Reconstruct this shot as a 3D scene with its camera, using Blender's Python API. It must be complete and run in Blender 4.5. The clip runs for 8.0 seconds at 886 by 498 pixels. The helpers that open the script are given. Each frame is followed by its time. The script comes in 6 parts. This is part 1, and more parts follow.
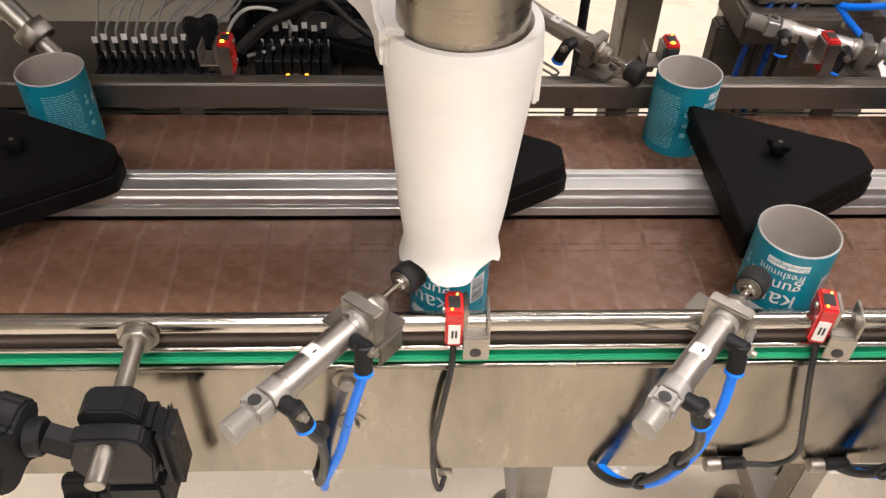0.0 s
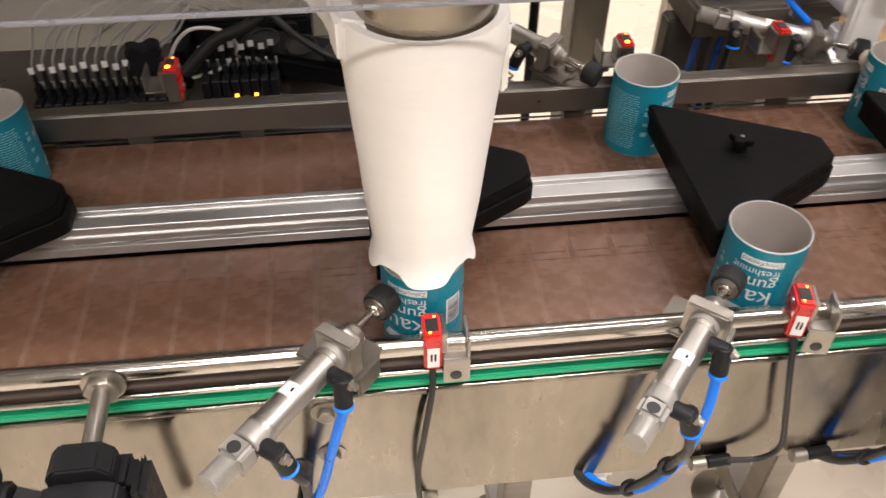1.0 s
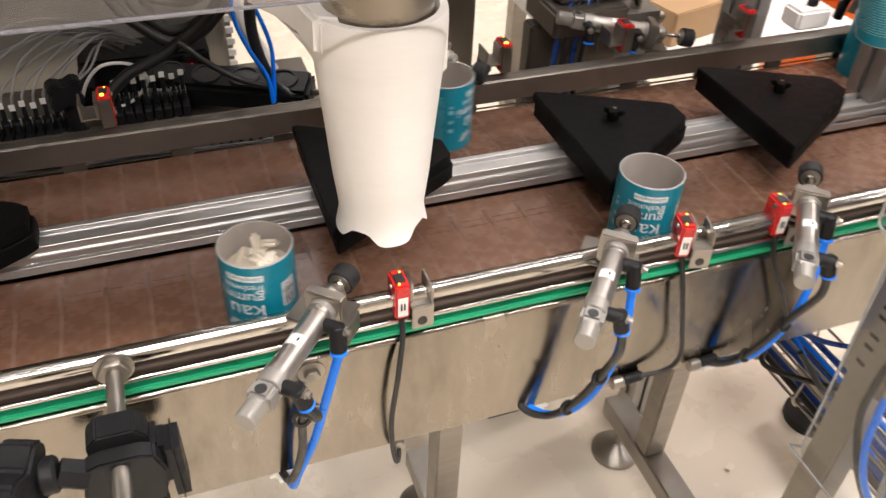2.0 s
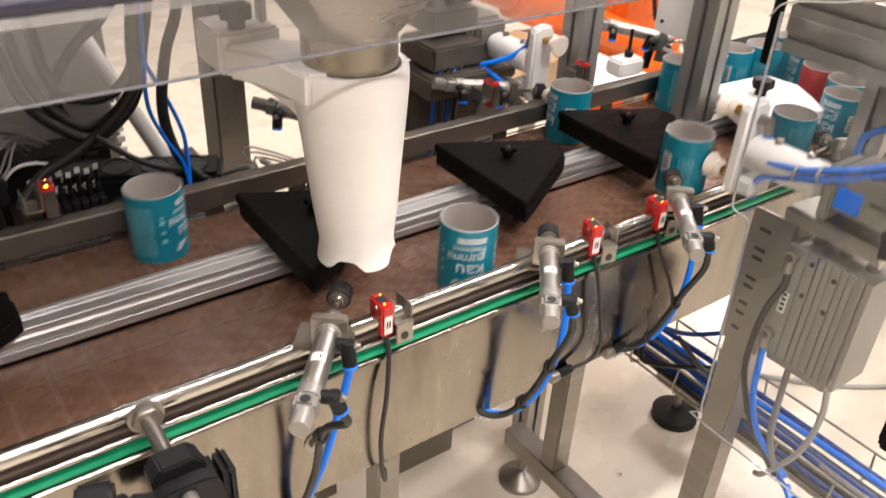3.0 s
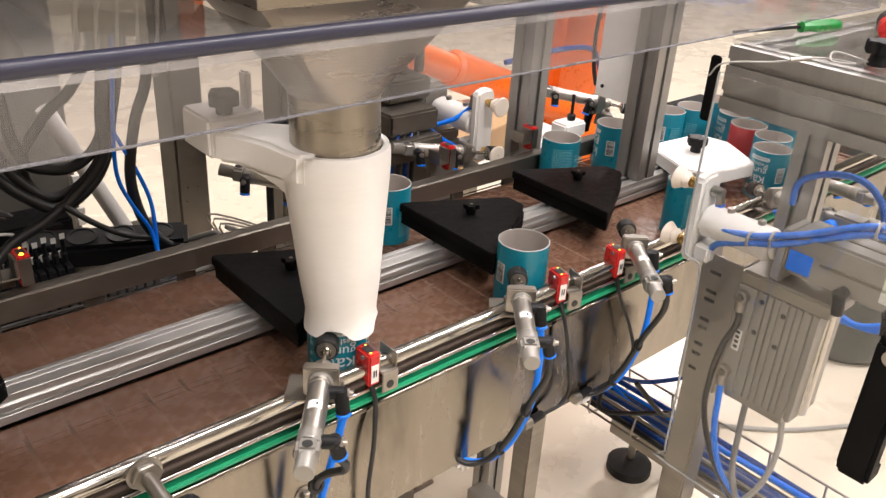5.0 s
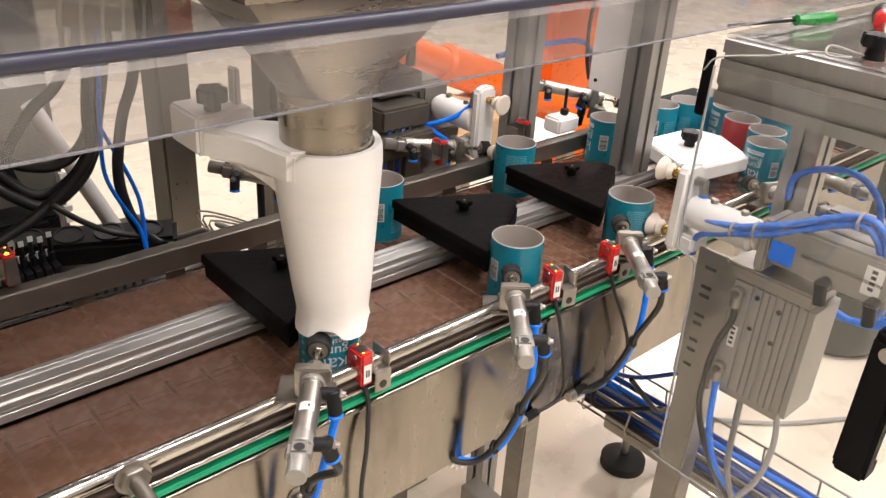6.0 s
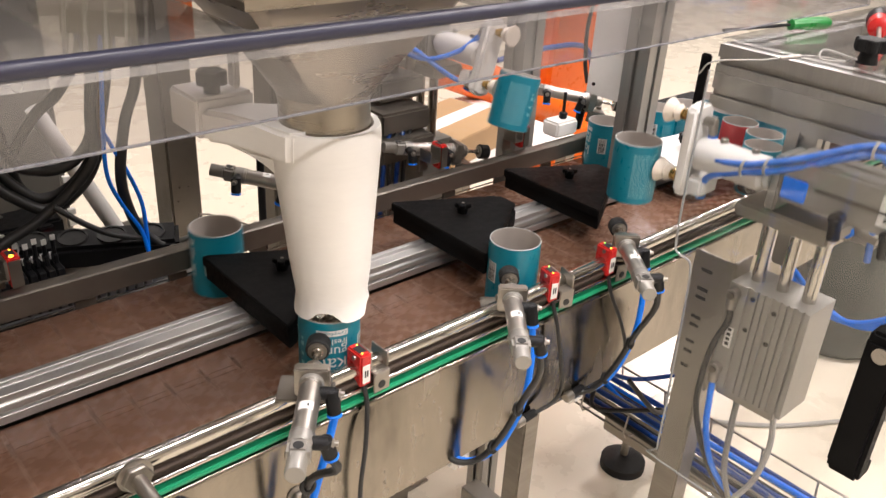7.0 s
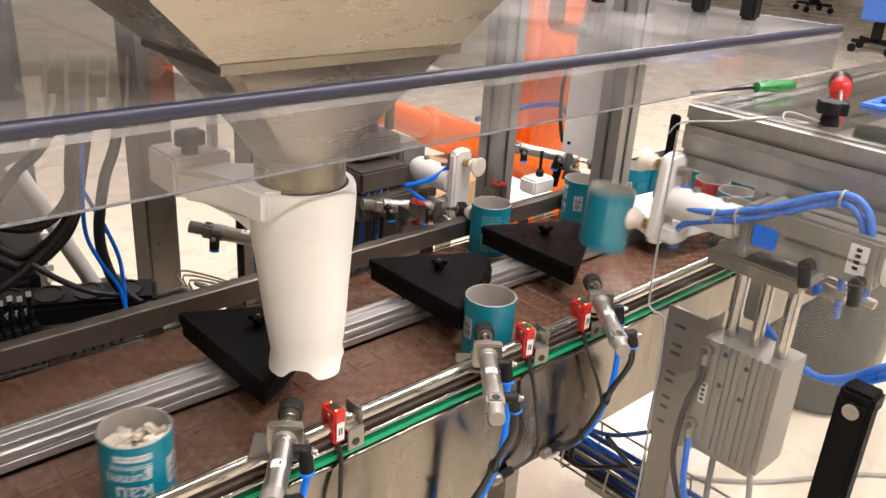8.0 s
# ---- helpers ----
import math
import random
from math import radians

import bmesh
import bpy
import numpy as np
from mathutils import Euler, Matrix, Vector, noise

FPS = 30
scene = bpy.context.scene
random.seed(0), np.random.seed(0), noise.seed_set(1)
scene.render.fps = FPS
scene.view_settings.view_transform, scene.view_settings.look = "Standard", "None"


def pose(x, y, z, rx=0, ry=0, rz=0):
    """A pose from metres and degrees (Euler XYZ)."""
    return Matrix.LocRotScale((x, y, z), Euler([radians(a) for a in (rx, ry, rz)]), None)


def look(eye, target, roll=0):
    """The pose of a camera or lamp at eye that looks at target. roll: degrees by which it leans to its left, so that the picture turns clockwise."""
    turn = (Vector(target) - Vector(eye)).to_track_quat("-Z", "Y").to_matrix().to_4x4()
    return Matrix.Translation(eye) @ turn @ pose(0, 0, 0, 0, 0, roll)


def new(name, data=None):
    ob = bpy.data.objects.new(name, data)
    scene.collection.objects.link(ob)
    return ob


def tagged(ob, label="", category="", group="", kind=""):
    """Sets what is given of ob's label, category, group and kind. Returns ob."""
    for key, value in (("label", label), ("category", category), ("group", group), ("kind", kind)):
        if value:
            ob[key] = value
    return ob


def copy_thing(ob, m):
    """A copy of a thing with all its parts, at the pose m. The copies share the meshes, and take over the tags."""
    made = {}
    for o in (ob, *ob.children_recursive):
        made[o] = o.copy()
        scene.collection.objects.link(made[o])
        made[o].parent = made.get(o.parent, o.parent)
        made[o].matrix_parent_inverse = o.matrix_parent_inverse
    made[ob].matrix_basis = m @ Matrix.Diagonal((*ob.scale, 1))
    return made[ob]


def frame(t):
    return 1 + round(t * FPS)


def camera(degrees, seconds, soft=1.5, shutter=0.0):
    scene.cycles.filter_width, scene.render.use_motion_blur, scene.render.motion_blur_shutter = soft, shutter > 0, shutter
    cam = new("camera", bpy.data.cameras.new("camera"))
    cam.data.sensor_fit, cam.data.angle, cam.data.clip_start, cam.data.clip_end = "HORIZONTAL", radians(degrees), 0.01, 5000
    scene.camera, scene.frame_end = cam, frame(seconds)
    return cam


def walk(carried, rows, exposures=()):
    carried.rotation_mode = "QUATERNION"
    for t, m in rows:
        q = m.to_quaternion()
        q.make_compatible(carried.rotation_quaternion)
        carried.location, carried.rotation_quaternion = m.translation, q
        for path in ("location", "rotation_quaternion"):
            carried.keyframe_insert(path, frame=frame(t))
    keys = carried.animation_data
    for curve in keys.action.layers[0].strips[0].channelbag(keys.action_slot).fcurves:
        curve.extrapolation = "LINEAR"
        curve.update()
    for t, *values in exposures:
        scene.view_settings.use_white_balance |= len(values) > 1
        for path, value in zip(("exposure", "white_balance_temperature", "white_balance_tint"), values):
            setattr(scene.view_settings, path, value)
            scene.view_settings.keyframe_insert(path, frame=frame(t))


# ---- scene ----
cam = camera(56.5, 8.0, soft=1.4, shutter=0.45)
PATH = [
    (0, (-0.0214, -0.4192, 1.3079), (-0.0005, 0.0179, 0.8974), 1.66),
    (0.5, (-0.0193, -0.4053, 1.3086), (0.0026, 0.0286, 0.8948), 1.25),
    (1, (-0.0327, -0.3948, 1.3093), (0.0208, 0.0389, 0.8981), 0.56),
    (1.5, (-0.0724, -0.4242, 1.3175), (0.0389, 0.0080, 0.9165), 1.60),
    (1.7, (-0.0956, -0.4563, 1.3260), (0.0344, -0.0237, 0.9311), 1.93),
    (2.8, (-0.3080, -0.5479, 1.3314), (-0.0260, -0.1407, 0.9927), 3.86),
    (3, (-0.3374, -0.5486, 1.3308), (-0.0317, -0.1443, 1.0096), 3.28),
    (3.5, (-0.3828, -0.5502, 1.3324), (-0.0399, -0.1452, 1.0524), 2.78),
    (4, (-0.4042, -0.5602, 1.3319), (-0.0526, -0.1556, 1.0624), 2.63),
    (4.5, (-0.4071, -0.5580, 1.3273), (-0.0504, -0.1581, 1.0575), 3.27),
    (6, (-0.3969, -0.5420, 1.3230), (-0.0332, -0.1523, 1.0476), 3.66),
    (6.5, (-0.4002, -0.5442, 1.3244), (-0.0375, -0.1549, 1.0471), 3.75),
    (7, (-0.4008, -0.5534, 1.3272), (-0.0378, -0.1616, 1.0540), 3.52),
    (7.5, (-0.4016, -0.5636, 1.3405), (-0.0269, -0.1658, 1.0928), 3.57),
    (8, (-0.3992, -0.5664, 1.3345), (-0.0180, -0.1681, 1.0979), 3.87),
]
walk(cam, [(t, look(eye, target, roll)) for t, eye, target, roll in PATH])

# ---- light ----
world = bpy.data.worlds.new("hall_air")
scene.world = world
world.use_nodes = True
world.node_tree.nodes["Background"].inputs[0].default_value = (1.0, 0.96, 0.92, 1)
world.node_tree.nodes["Background"].inputs[1].default_value = 0.025
scene.view_settings.exposure = 0.0

B = 0.80          # height of the belt's face
LANE_F, LANE_B = 0.052, 0.288
SPEED = 0.27      # belt, metres a second, towards -x


# ---- materials ----
def mat(name, color, rough=0.5, metal=0.0, var=0.12, scale=60.0, bump=0.0, bscale=300.0, stretch=(1, 1, 1), rvar=0.15,
        emit=0.0, coat=0.0, spec=0.5, rand=0.0):
    m = bpy.data.materials.new(name)
    m.use_nodes = True
    nt = m.node_tree
    p = nt.nodes["Principled BSDF"]
    p.inputs["Base Color"].default_value = (*color, 1)
    p.inputs["Roughness"].default_value = rough
    p.inputs["Metallic"].default_value = metal
    p.inputs["Specular IOR Level"].default_value = spec
    p.inputs["Coat Weight"].default_value = coat
    if emit:
        p.inputs["Emission Color"].default_value = (*color, 1)
        p.inputs["Emission Strength"].default_value = emit
        return m
    co = nt.nodes.new("ShaderNodeTexCoord")
    mp = nt.nodes.new("ShaderNodeMapping")
    mp.inputs["Scale"].default_value = stretch
    nt.links.new(co.outputs["Object"], mp.inputs[0])
    big = nt.nodes.new("ShaderNodeTexNoise")
    big.inputs["Scale"].default_value = scale * 0.18
    big.inputs["Detail"].default_value = 3
    fine = nt.nodes.new("ShaderNodeTexNoise")
    fine.inputs["Scale"].default_value = scale
    fine.inputs["Detail"].default_value = 6
    fine.inputs["Roughness"].default_value = 0.65
    for n in (big, fine):
        nt.links.new(mp.outputs[0], n.inputs["Vector"])
    add = nt.nodes.new("ShaderNodeMath")
    add.operation = "ADD"
    nt.links.new(big.outputs[0], add.inputs[0])
    nt.links.new(fine.outputs[0], add.inputs[1])
    source = add
    if rand:
        info = nt.nodes.new("ShaderNodeObjectInfo")
        mul = nt.nodes.new("ShaderNodeMath")
        mul.operation = "MULTIPLY_ADD"
        mul.inputs[1].default_value = rand
        nt.links.new(info.outputs["Random"], mul.inputs[0])
        nt.links.new(add.outputs[0], mul.inputs[2])
        source = mul
    ramp = nt.nodes.new("ShaderNodeMapRange")
    ramp.inputs["From Min"].default_value = 0.6
    ramp.inputs["From Max"].default_value = 1.4 + rand
    ramp.inputs["To Min"].default_value = 1 - var
    ramp.inputs["To Max"].default_value = 1 + var
    nt.links.new(source.outputs[0], ramp.inputs[0])
    mix = nt.nodes.new("ShaderNodeVectorMath")
    mix.operation = "SCALE"
    mix.inputs[0].default_value = color
    nt.links.new(ramp.outputs[0], mix.inputs["Scale"])
    nt.links.new(mix.outputs[0], p.inputs["Base Color"])
    rr = nt.nodes.new("ShaderNodeMapRange")
    rr.inputs["From Min"].default_value, rr.inputs["From Max"].default_value = 0.3, 0.7
    rr.inputs["To Min"].default_value = max(0.02, rough - rvar)
    rr.inputs["To Max"].default_value = min(1.0, rough + rvar)
    nt.links.new(fine.outputs[0], rr.inputs[0])
    nt.links.new(rr.outputs[0], p.inputs["Roughness"])
    if bump:
        grain = nt.nodes.new("ShaderNodeTexNoise")
        grain.inputs["Scale"].default_value = bscale
        grain.inputs["Detail"].default_value = 4
        nt.links.new(mp.outputs[0], grain.inputs["Vector"])
        b = nt.nodes.new("ShaderNodeBump")
        b.inputs["Strength"].default_value = bump
        b.inputs["Distance"].default_value = 0.001
        nt.links.new(grain.outputs[0], b.inputs["Height"])
        nt.links.new(b.outputs[0], p.inputs["Normal"])
    return m


def clear_sheet(name, tint, gloss_rough=0.03, haze=0.0):
    m = bpy.data.materials.new(name)
    m.use_nodes = True
    nt = m.node_tree
    nt.nodes.remove(nt.nodes["Principled BSDF"])
    tr = nt.nodes.new("ShaderNodeBsdfTransparent")
    tr.inputs[0].default_value = (*tint, 1)
    gl = nt.nodes.new("ShaderNodeBsdfGlossy")
    gl.inputs["Roughness"].default_value = gloss_rough
    lw = nt.nodes.new("ShaderNodeLayerWeight")
    lw.inputs[0].default_value = 0.5
    pw = nt.nodes.new("ShaderNodeMath")
    pw.operation = "POWER"
    pw.inputs[1].default_value = 3.2
    nt.links.new(lw.outputs["Facing"], pw.inputs[0])
    fr = nt.nodes.new("ShaderNodeMath")
    fr.operation = "MULTIPLY_ADD"
    fr.inputs[1].default_value, fr.inputs[2].default_value = 0.80, 0.045
    nt.links.new(pw.outputs[0], fr.inputs[0])
    mx = nt.nodes.new("ShaderNodeMixShader")
    nt.links.new(fr.outputs[0], mx.inputs[0])
    nt.links.new(tr.outputs[0], mx.inputs[1])
    nt.links.new(gl.outputs[0], mx.inputs[2])
    last = mx
    if haze:
        df = nt.nodes.new("ShaderNodeBsdfDiffuse")
        df.inputs[0].default_value = (0.75, 0.73, 0.7, 1)
        nz = nt.nodes.new("ShaderNodeTexNoise")
        nz.inputs["Scale"].default_value = 9
        nz.inputs["Detail"].default_value = 7
        co = nt.nodes.new("ShaderNodeTexCoord")
        nt.links.new(co.outputs["Object"], nz.inputs["Vector"])
        mr = nt.nodes.new("ShaderNodeMapRange")
        mr.inputs["From Min"].default_value, mr.inputs["From Max"].default_value = 0.35, 0.75
        mr.inputs["To Min"].default_value, mr.inputs["To Max"].default_value = haze * 0.4, haze * 1.7
        nt.links.new(nz.outputs[0], mr.inputs[0])
        m2 = nt.nodes.new("ShaderNodeMixShader")
        nt.links.new(mr.outputs[0], m2.inputs[0])
        nt.links.new(mx.outputs[0], m2.inputs[1])
        nt.links.new(df.outputs[0], m2.inputs[2])
        last = m2
    nt.links.new(last.outputs[0], nt.nodes["Material Output"].inputs[0])
    return m


STEEL = mat("brushed_steel", (0.36, 0.335, 0.30), 0.40, 1.0, 0.14, 40, 0.12, 500, (1, 1, 12), 0.1)
PLATE = mat("stainless_sheet", (0.27, 0.243, 0.205), 0.21, 1.0, 0.48, 24, 0.9, 9, (1, 1, 0.35), 0.12)
CHROME = mat("polished_tube", (0.52, 0.49, 0.45), 0.17, 1.0, 0.08, 90, 0.0, 300, (4, 1, 1), 0.07)
DARKSTEEL = mat("dull_steel_channel", (0.20, 0.18, 0.155), 0.42, 0.85, 0.2, 50, 0.1)
ALU = mat("anodised_aluminium", (0.58, 0.57, 0.555), 0.43, 0.85, 0.07, 120, 0.05, 600, (0.2, 8, 8), 0.07)
ALU_OLD = mat("worn_aluminium_profile", (0.40, 0.39, 0.37), 0.42, 0.8, 0.12, 60, 0.08, 500, (6, 6, 0.5), 0.08)
ALU_CAST = mat("matt_aluminium", (0.32, 0.305, 0.28), 0.45, 0.5, 0.08, 150, 0.08, 800)
BARREL = mat("cylinder_barrel", (0.46, 0.435, 0.40), 0.37, 1.0, 0.06, 150, 0.0, rvar=0.04)
BRASS = mat("brass", (0.55, 0.36, 0.13), 0.3, 1.0, 0.1)
BELT = mat("brown_belt_plastic", (0.155, 0.080, 0.050), 0.27, 0.0, 0.13, 60, 0.15, 420, (1, 1, 1), 0.10, spec=0.5, rand=0.12)
BELT_WORN = mat("worn_belt_edge", (0.36, 0.25, 0.19), 0.34, 0.0, 0.35, 90, 0.0, 300, (1, 1, 1), 0.08)
GAP_DARK = mat("dark_gap_brown", (0.06, 0.04, 0.03), 0.7)
BLACKP = mat("black_pom", (0.006, 0.0058, 0.0058), 0.5, 0.0, 0.3, 120, 0.15, 700, spec=0.06)
RUBBER = mat("black_rubber", (0.016, 0.016, 0.016), 0.62, 0.0, 0.3, 200, 0.3, 900, spec=0.35)
BLACKG = mat("black_nylon", (0.012, 0.012, 0.013), 0.42, 0.0, 0.3, 150, spec=0.18)
WHITE = mat("white_printed_plastic", (0.82, 0.80, 0.765), 0.55, 0.0, 0.03, 60, 0.12, 900, (1, 1, 6))
WHITE2 = mat("white_nylon", (0.80, 0.78, 0.75), 0.45, 0.0, 0.05)
SILICON = mat("translucent_suction_cup", (0.80, 0.72, 0.62), 0.4, 0.0, 0.05)
RED = mat("red_sensor_shell", (0.55, 0.022, 0.02), 0.33, 0.0, 0.08, spec=0.5)
GREEN = mat("green_wear_strip", (0.012, 0.30, 0.14), 0.42, 0.0, 0.12)
BLUE = mat("blue_air_hose", (0.0, 0.19, 0.90), 0.36, 0.0, 0.06, spec=0.35)
BLUE2 = mat("pale_blue_air_hose", (0.06, 0.20, 0.70), 0.28, 0.0, 0.08, spec=0.6)
# darker blue; on the tray hoses it carries the shading of plain blue ones
NAVY = mat("darkened_blue_hose", (0.008, 0.05, 0.24), 0.35)
CABLE = mat("black_cable", (0.014, 0.014, 0.014), 0.45, 0.0, 0.2)
GREYC = mat("grey_cable", (0.36, 0.35, 0.33), 0.5)
GREYD = mat("dark_grey_hose", (0.22, 0.215, 0.21), 0.5)
TEAL = mat("teal_card_print", (0.004, 0.205, 0.29), 0.36, 0.0, 0.06, 90, 0.03, 900, spec=0.45)
CARD = mat("grey_card_inside", (0.43, 0.39, 0.355), 0.62, 0.0, 0.06, 120, 0.1, 800)
RIMW = mat("white_card_rim", (0.36, 0.40, 0.40), 0.6)
REDCARD = mat("red_card_print", (0.50, 0.03, 0.035), 0.4)
INK = mat("white_ink", (0.75, 0.76, 0.75), 0.45, 0.0, 0.03)
INK2 = mat("pale_teal_ink", (0.22, 0.50, 0.56), 0.45, 0.0, 0.03)
BLACKINK = mat("black_ink", (0.02, 0.02, 0.02), 0.5)
PAPER = mat("label_paper", (0.78, 0.77, 0.74), 0.55, 0.0, 0.03)
GUM = mat("gum_pillow", (0.80, 0.73, 0.60), 0.4, 0.0, 0.06, 200)
ORANGE = mat("orange_robot_paint", (0.80, 0.14, 0.006), 0.35, 0.0, 0.05, coat=0.2)
ORANGEP = mat("orange_plastic", (0.80, 0.16, 0.02), 0.45)
FLOORM = mat("cream_epoxy_floor", (0.79, 0.71, 0.58), 0.28, 0.0, 0.05, 3.0, 0.03, 60, rvar=0.08)
WALLM = mat("painted_wall", (0.74, 0.70, 0.62), 0.7, 0.0, 0.03, 2.0)
CEILM = mat("ceiling_board", (0.30, 0.295, 0.29), 0.8, 0.0, 0.03, 2.0)
CABINET = mat("grey_machine_housing", (0.20, 0.19, 0.17), 0.45, 0.3, 0.08, 8, 0.05)
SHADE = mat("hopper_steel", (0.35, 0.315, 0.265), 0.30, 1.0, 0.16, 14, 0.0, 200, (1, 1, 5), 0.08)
GREENP = mat("green_handle_plastic", (0.006, 0.18, 0.03), 0.3, spec=0.6)
CARDBOX = mat("brown_cardboard", (0.42, 0.27, 0.14), 0.75, 0.0, 0.1, 40, 0.1)
AMBER = mat("amber_lamp", (1.0, 0.42, 0.03), emit=6.0)
GREENLED = mat("green_lamp", (0.15, 1.0, 0.12), emit=4.0)
REDLED = mat("red_lamp", (1.0, 0.03, 0.02), emit=2.5)
TUBELIGHT = mat("lamp_tube", (1.0, 0.93, 0.82), emit=22.0)
SHEET = clear_sheet("clear_polycarbonate", (0.86, 0.86, 0.88), 0.06, 0.13)
FLAP = clear_sheet("scuffed_polycarbonate", (0.84, 0.83, 0.84), 0.08, 0.05)
# pale haze that imitates the highlight under the cover's bend
BEND_SHINE = clear_sheet("bend_highlight_haze", (0.8, 0.8, 0.82), 0.15, 0.18)
SHEET2 = clear_sheet("clear_guard_panel", (0.955, 0.96, 0.96), 0.03, 0.012)
# the clear bend's dark reflection is put into an opaque navy colour
BEND = mat("dark_look_bend", (0.030, 0.031, 0.055), 0.38, 0.0, 0.3, 12, 0.1, 30, (0.2, 1, 1), spec=0.45)
EDGE = mat("bright_sheet_edge", (0.36, 0.37, 0.37), 0.3)
CUT = mat("grey_cut_edge", (0.17, 0.17, 0.185), 0.3)
TANK = mat("smoked_container", (0.045, 0.055, 0.052), 0.22, 0.0, 0.3, 9, 0.05, 40, (1, 1, 0.2))


# ---- mesh helpers ----
def mesh_of(bm, name, material, smooth=35):
    bmesh.ops.recalc_face_normals(bm, faces=bm.faces[:])
    me = bpy.data.meshes.new(name)
    bm.to_mesh(me)
    bm.free()
    for m in (material if isinstance(material, (list, tuple)) else (material,)):
        me.materials.append(m)
    if smooth:
        me.shade_smooth()
        me.set_sharp_from_angle(angle=radians(smooth))
    return me


def part(name, bm, material, parent, label="", at=None, smooth=35):
    ob = new(name, mesh_of(bm, name, material, smooth))
    ob.parent = parent
    if at is not None:
        ob.matrix_basis = at
    if label:
        ob["label"] = label
    return ob


def thing(name, m, label, category, group="", kind=""):
    ob = new(name)
    ob.empty_display_size = 0.02
    ob.matrix_basis = m
    return tagged(ob, label, category, group, kind)


def solo(name, bm, material, label, category, group="", kind="", at=None, smooth=35):
    ob = new(name, mesh_of(bm, name, material, smooth))
    if at is not None:
        ob.matrix_basis = at
    return tagged(ob, label, category, group, kind)


def join(*bms):
    out = bmesh.new()
    for b in bms:
        me = bpy.data.meshes.new("t")
        b.to_mesh(me)
        b.free()
        out.from_mesh(me)
        bpy.data.meshes.remove(me)
    return out


def box(x0, x1, y0, y1, z0, z1, bev=0.0, seg=2):
    bm = bmesh.new()
    bmesh.ops.create_cube(bm, size=1, matrix=Matrix.Translation(((x0 + x1) / 2, (y0 + y1) / 2, (z0 + z1) / 2))
                          @ Matrix.Diagonal((abs(x1 - x0), abs(y1 - y0), abs(z1 - z0), 1)))
    if bev:
        bmesh.ops.bevel(bm, geom=bm.edges[:], offset=bev, segments=seg, affect="EDGES", clamp_overlap=True)
    return bm


def prism(points, z0, z1, bev=0.0, seg=2):
    bm = bmesh.new()
    f = bm.faces.new([bm.verts.new((x, y, z0)) for x, y in points])
    top = bmesh.ops.extrude_face_region(bm, geom=[f])["geom"]
    bmesh.ops.translate(bm, vec=(0, 0, z1 - z0), verts=[v for v in top if isinstance(v, bmesh.types.BMVert)])
    if bev:
        bmesh.ops.bevel(bm, geom=bm.edges[:], offset=bev, segments=seg, affect="EDGES", clamp_overlap=True)
    return bm


def lathe(profile, seg=32, closed=False):
    """Turns (radius, height) pairs round z."""
    bm = bmesh.new()
    rings = [[bm.verts.new((r * math.cos(2 * math.pi * k / seg), r * math.sin(2 * math.pi * k / seg), z)) for k in range(seg)] for r, z in profile]
    pairs = list(zip(rings, rings[1:])) + ([(rings[-1], rings[0])] if closed else [])
    for a, b in pairs:
        for k in range(seg):
            bm.faces.new((a[k], a[(k + 1) % seg], b[(k + 1) % seg], b[k]))
    if not closed:
        for ring in (rings[0], rings[-1]):
            bm.faces.new(ring)
    return bm


def axis_to(p0, p1):
    d = Vector(p1) - Vector(p0)
    return Matrix.Translation(p0) @ d.to_track_quat("Z", "Y").to_matrix().to_4x4(), d.length


def rod(p0, p1, r, seg=20, bev=0.0, r1=None):
    m, l = axis_to(p0, p1)
    r1 = r if r1 is None else r1
    prof = [(r, 0), (r1, l)] if not bev else [(r - bev, 0), (r, bev), (r1, l - bev), (r1 - bev, l)]
    bm = lathe(prof, seg)
    bmesh.ops.transform(bm, matrix=m, verts=bm.verts[:])
    return bm


def moved(bm, m):
    bmesh.ops.transform(bm, matrix=m, verts=bm.verts[:])
    return bm


def spline(points, n=8):
    pts = [Vector(p) for p in points]
    pts = [pts[0] * 2 - pts[1]] + pts + [pts[-1] * 2 - pts[-2]]
    out = []
    for a, b, c, d in zip(pts, pts[1:], pts[2:], pts[3:]):
        for k in range(n):
            t = k / n
            out.append(0.5 * (2 * b + (c - a) * t + (2 * a - 5 * b + 4 * c - d) * t * t + (3 * b - a - 3 * c + d) * t ** 3))
    out.append(pts[-2])
    return out


def hose(points, r, seg=10, n=8):
    path = spline(points, n) if len(points) > 2 else [Vector(p) for p in points]
    bm = bmesh.new()
    up, last = None, None
    for i, p in enumerate(path):
        d = (path[min(i + 1, len(path) - 1)] - path[max(i - 1, 0)]).normalized()
        if up is None:
            up = d.orthogonal().normalized()
        up = (up - d * up.dot(d)).normalized()
        side = d.cross(up)
        ring = [bm.verts.new(p + r * (math.cos(2 * math.pi * k / seg) * up + math.sin(2 * math.pi * k / seg) * side)) for k in range(seg)]
        if last:
            for k in range(seg):
                bm.faces.new((last[k], last[(k + 1) % seg], ring[(k + 1) % seg], ring[k]))
        else:
            bm.faces.new(ring)
        last = ring
    bm.faces.new(last)
    return bm


def hexnut(r, z0, z1):
    return prism([(r * math.cos(math.pi * k / 3), r * math.sin(math.pi * k / 3)) for k in range(6)], z0, z1, 0.0008, 1)


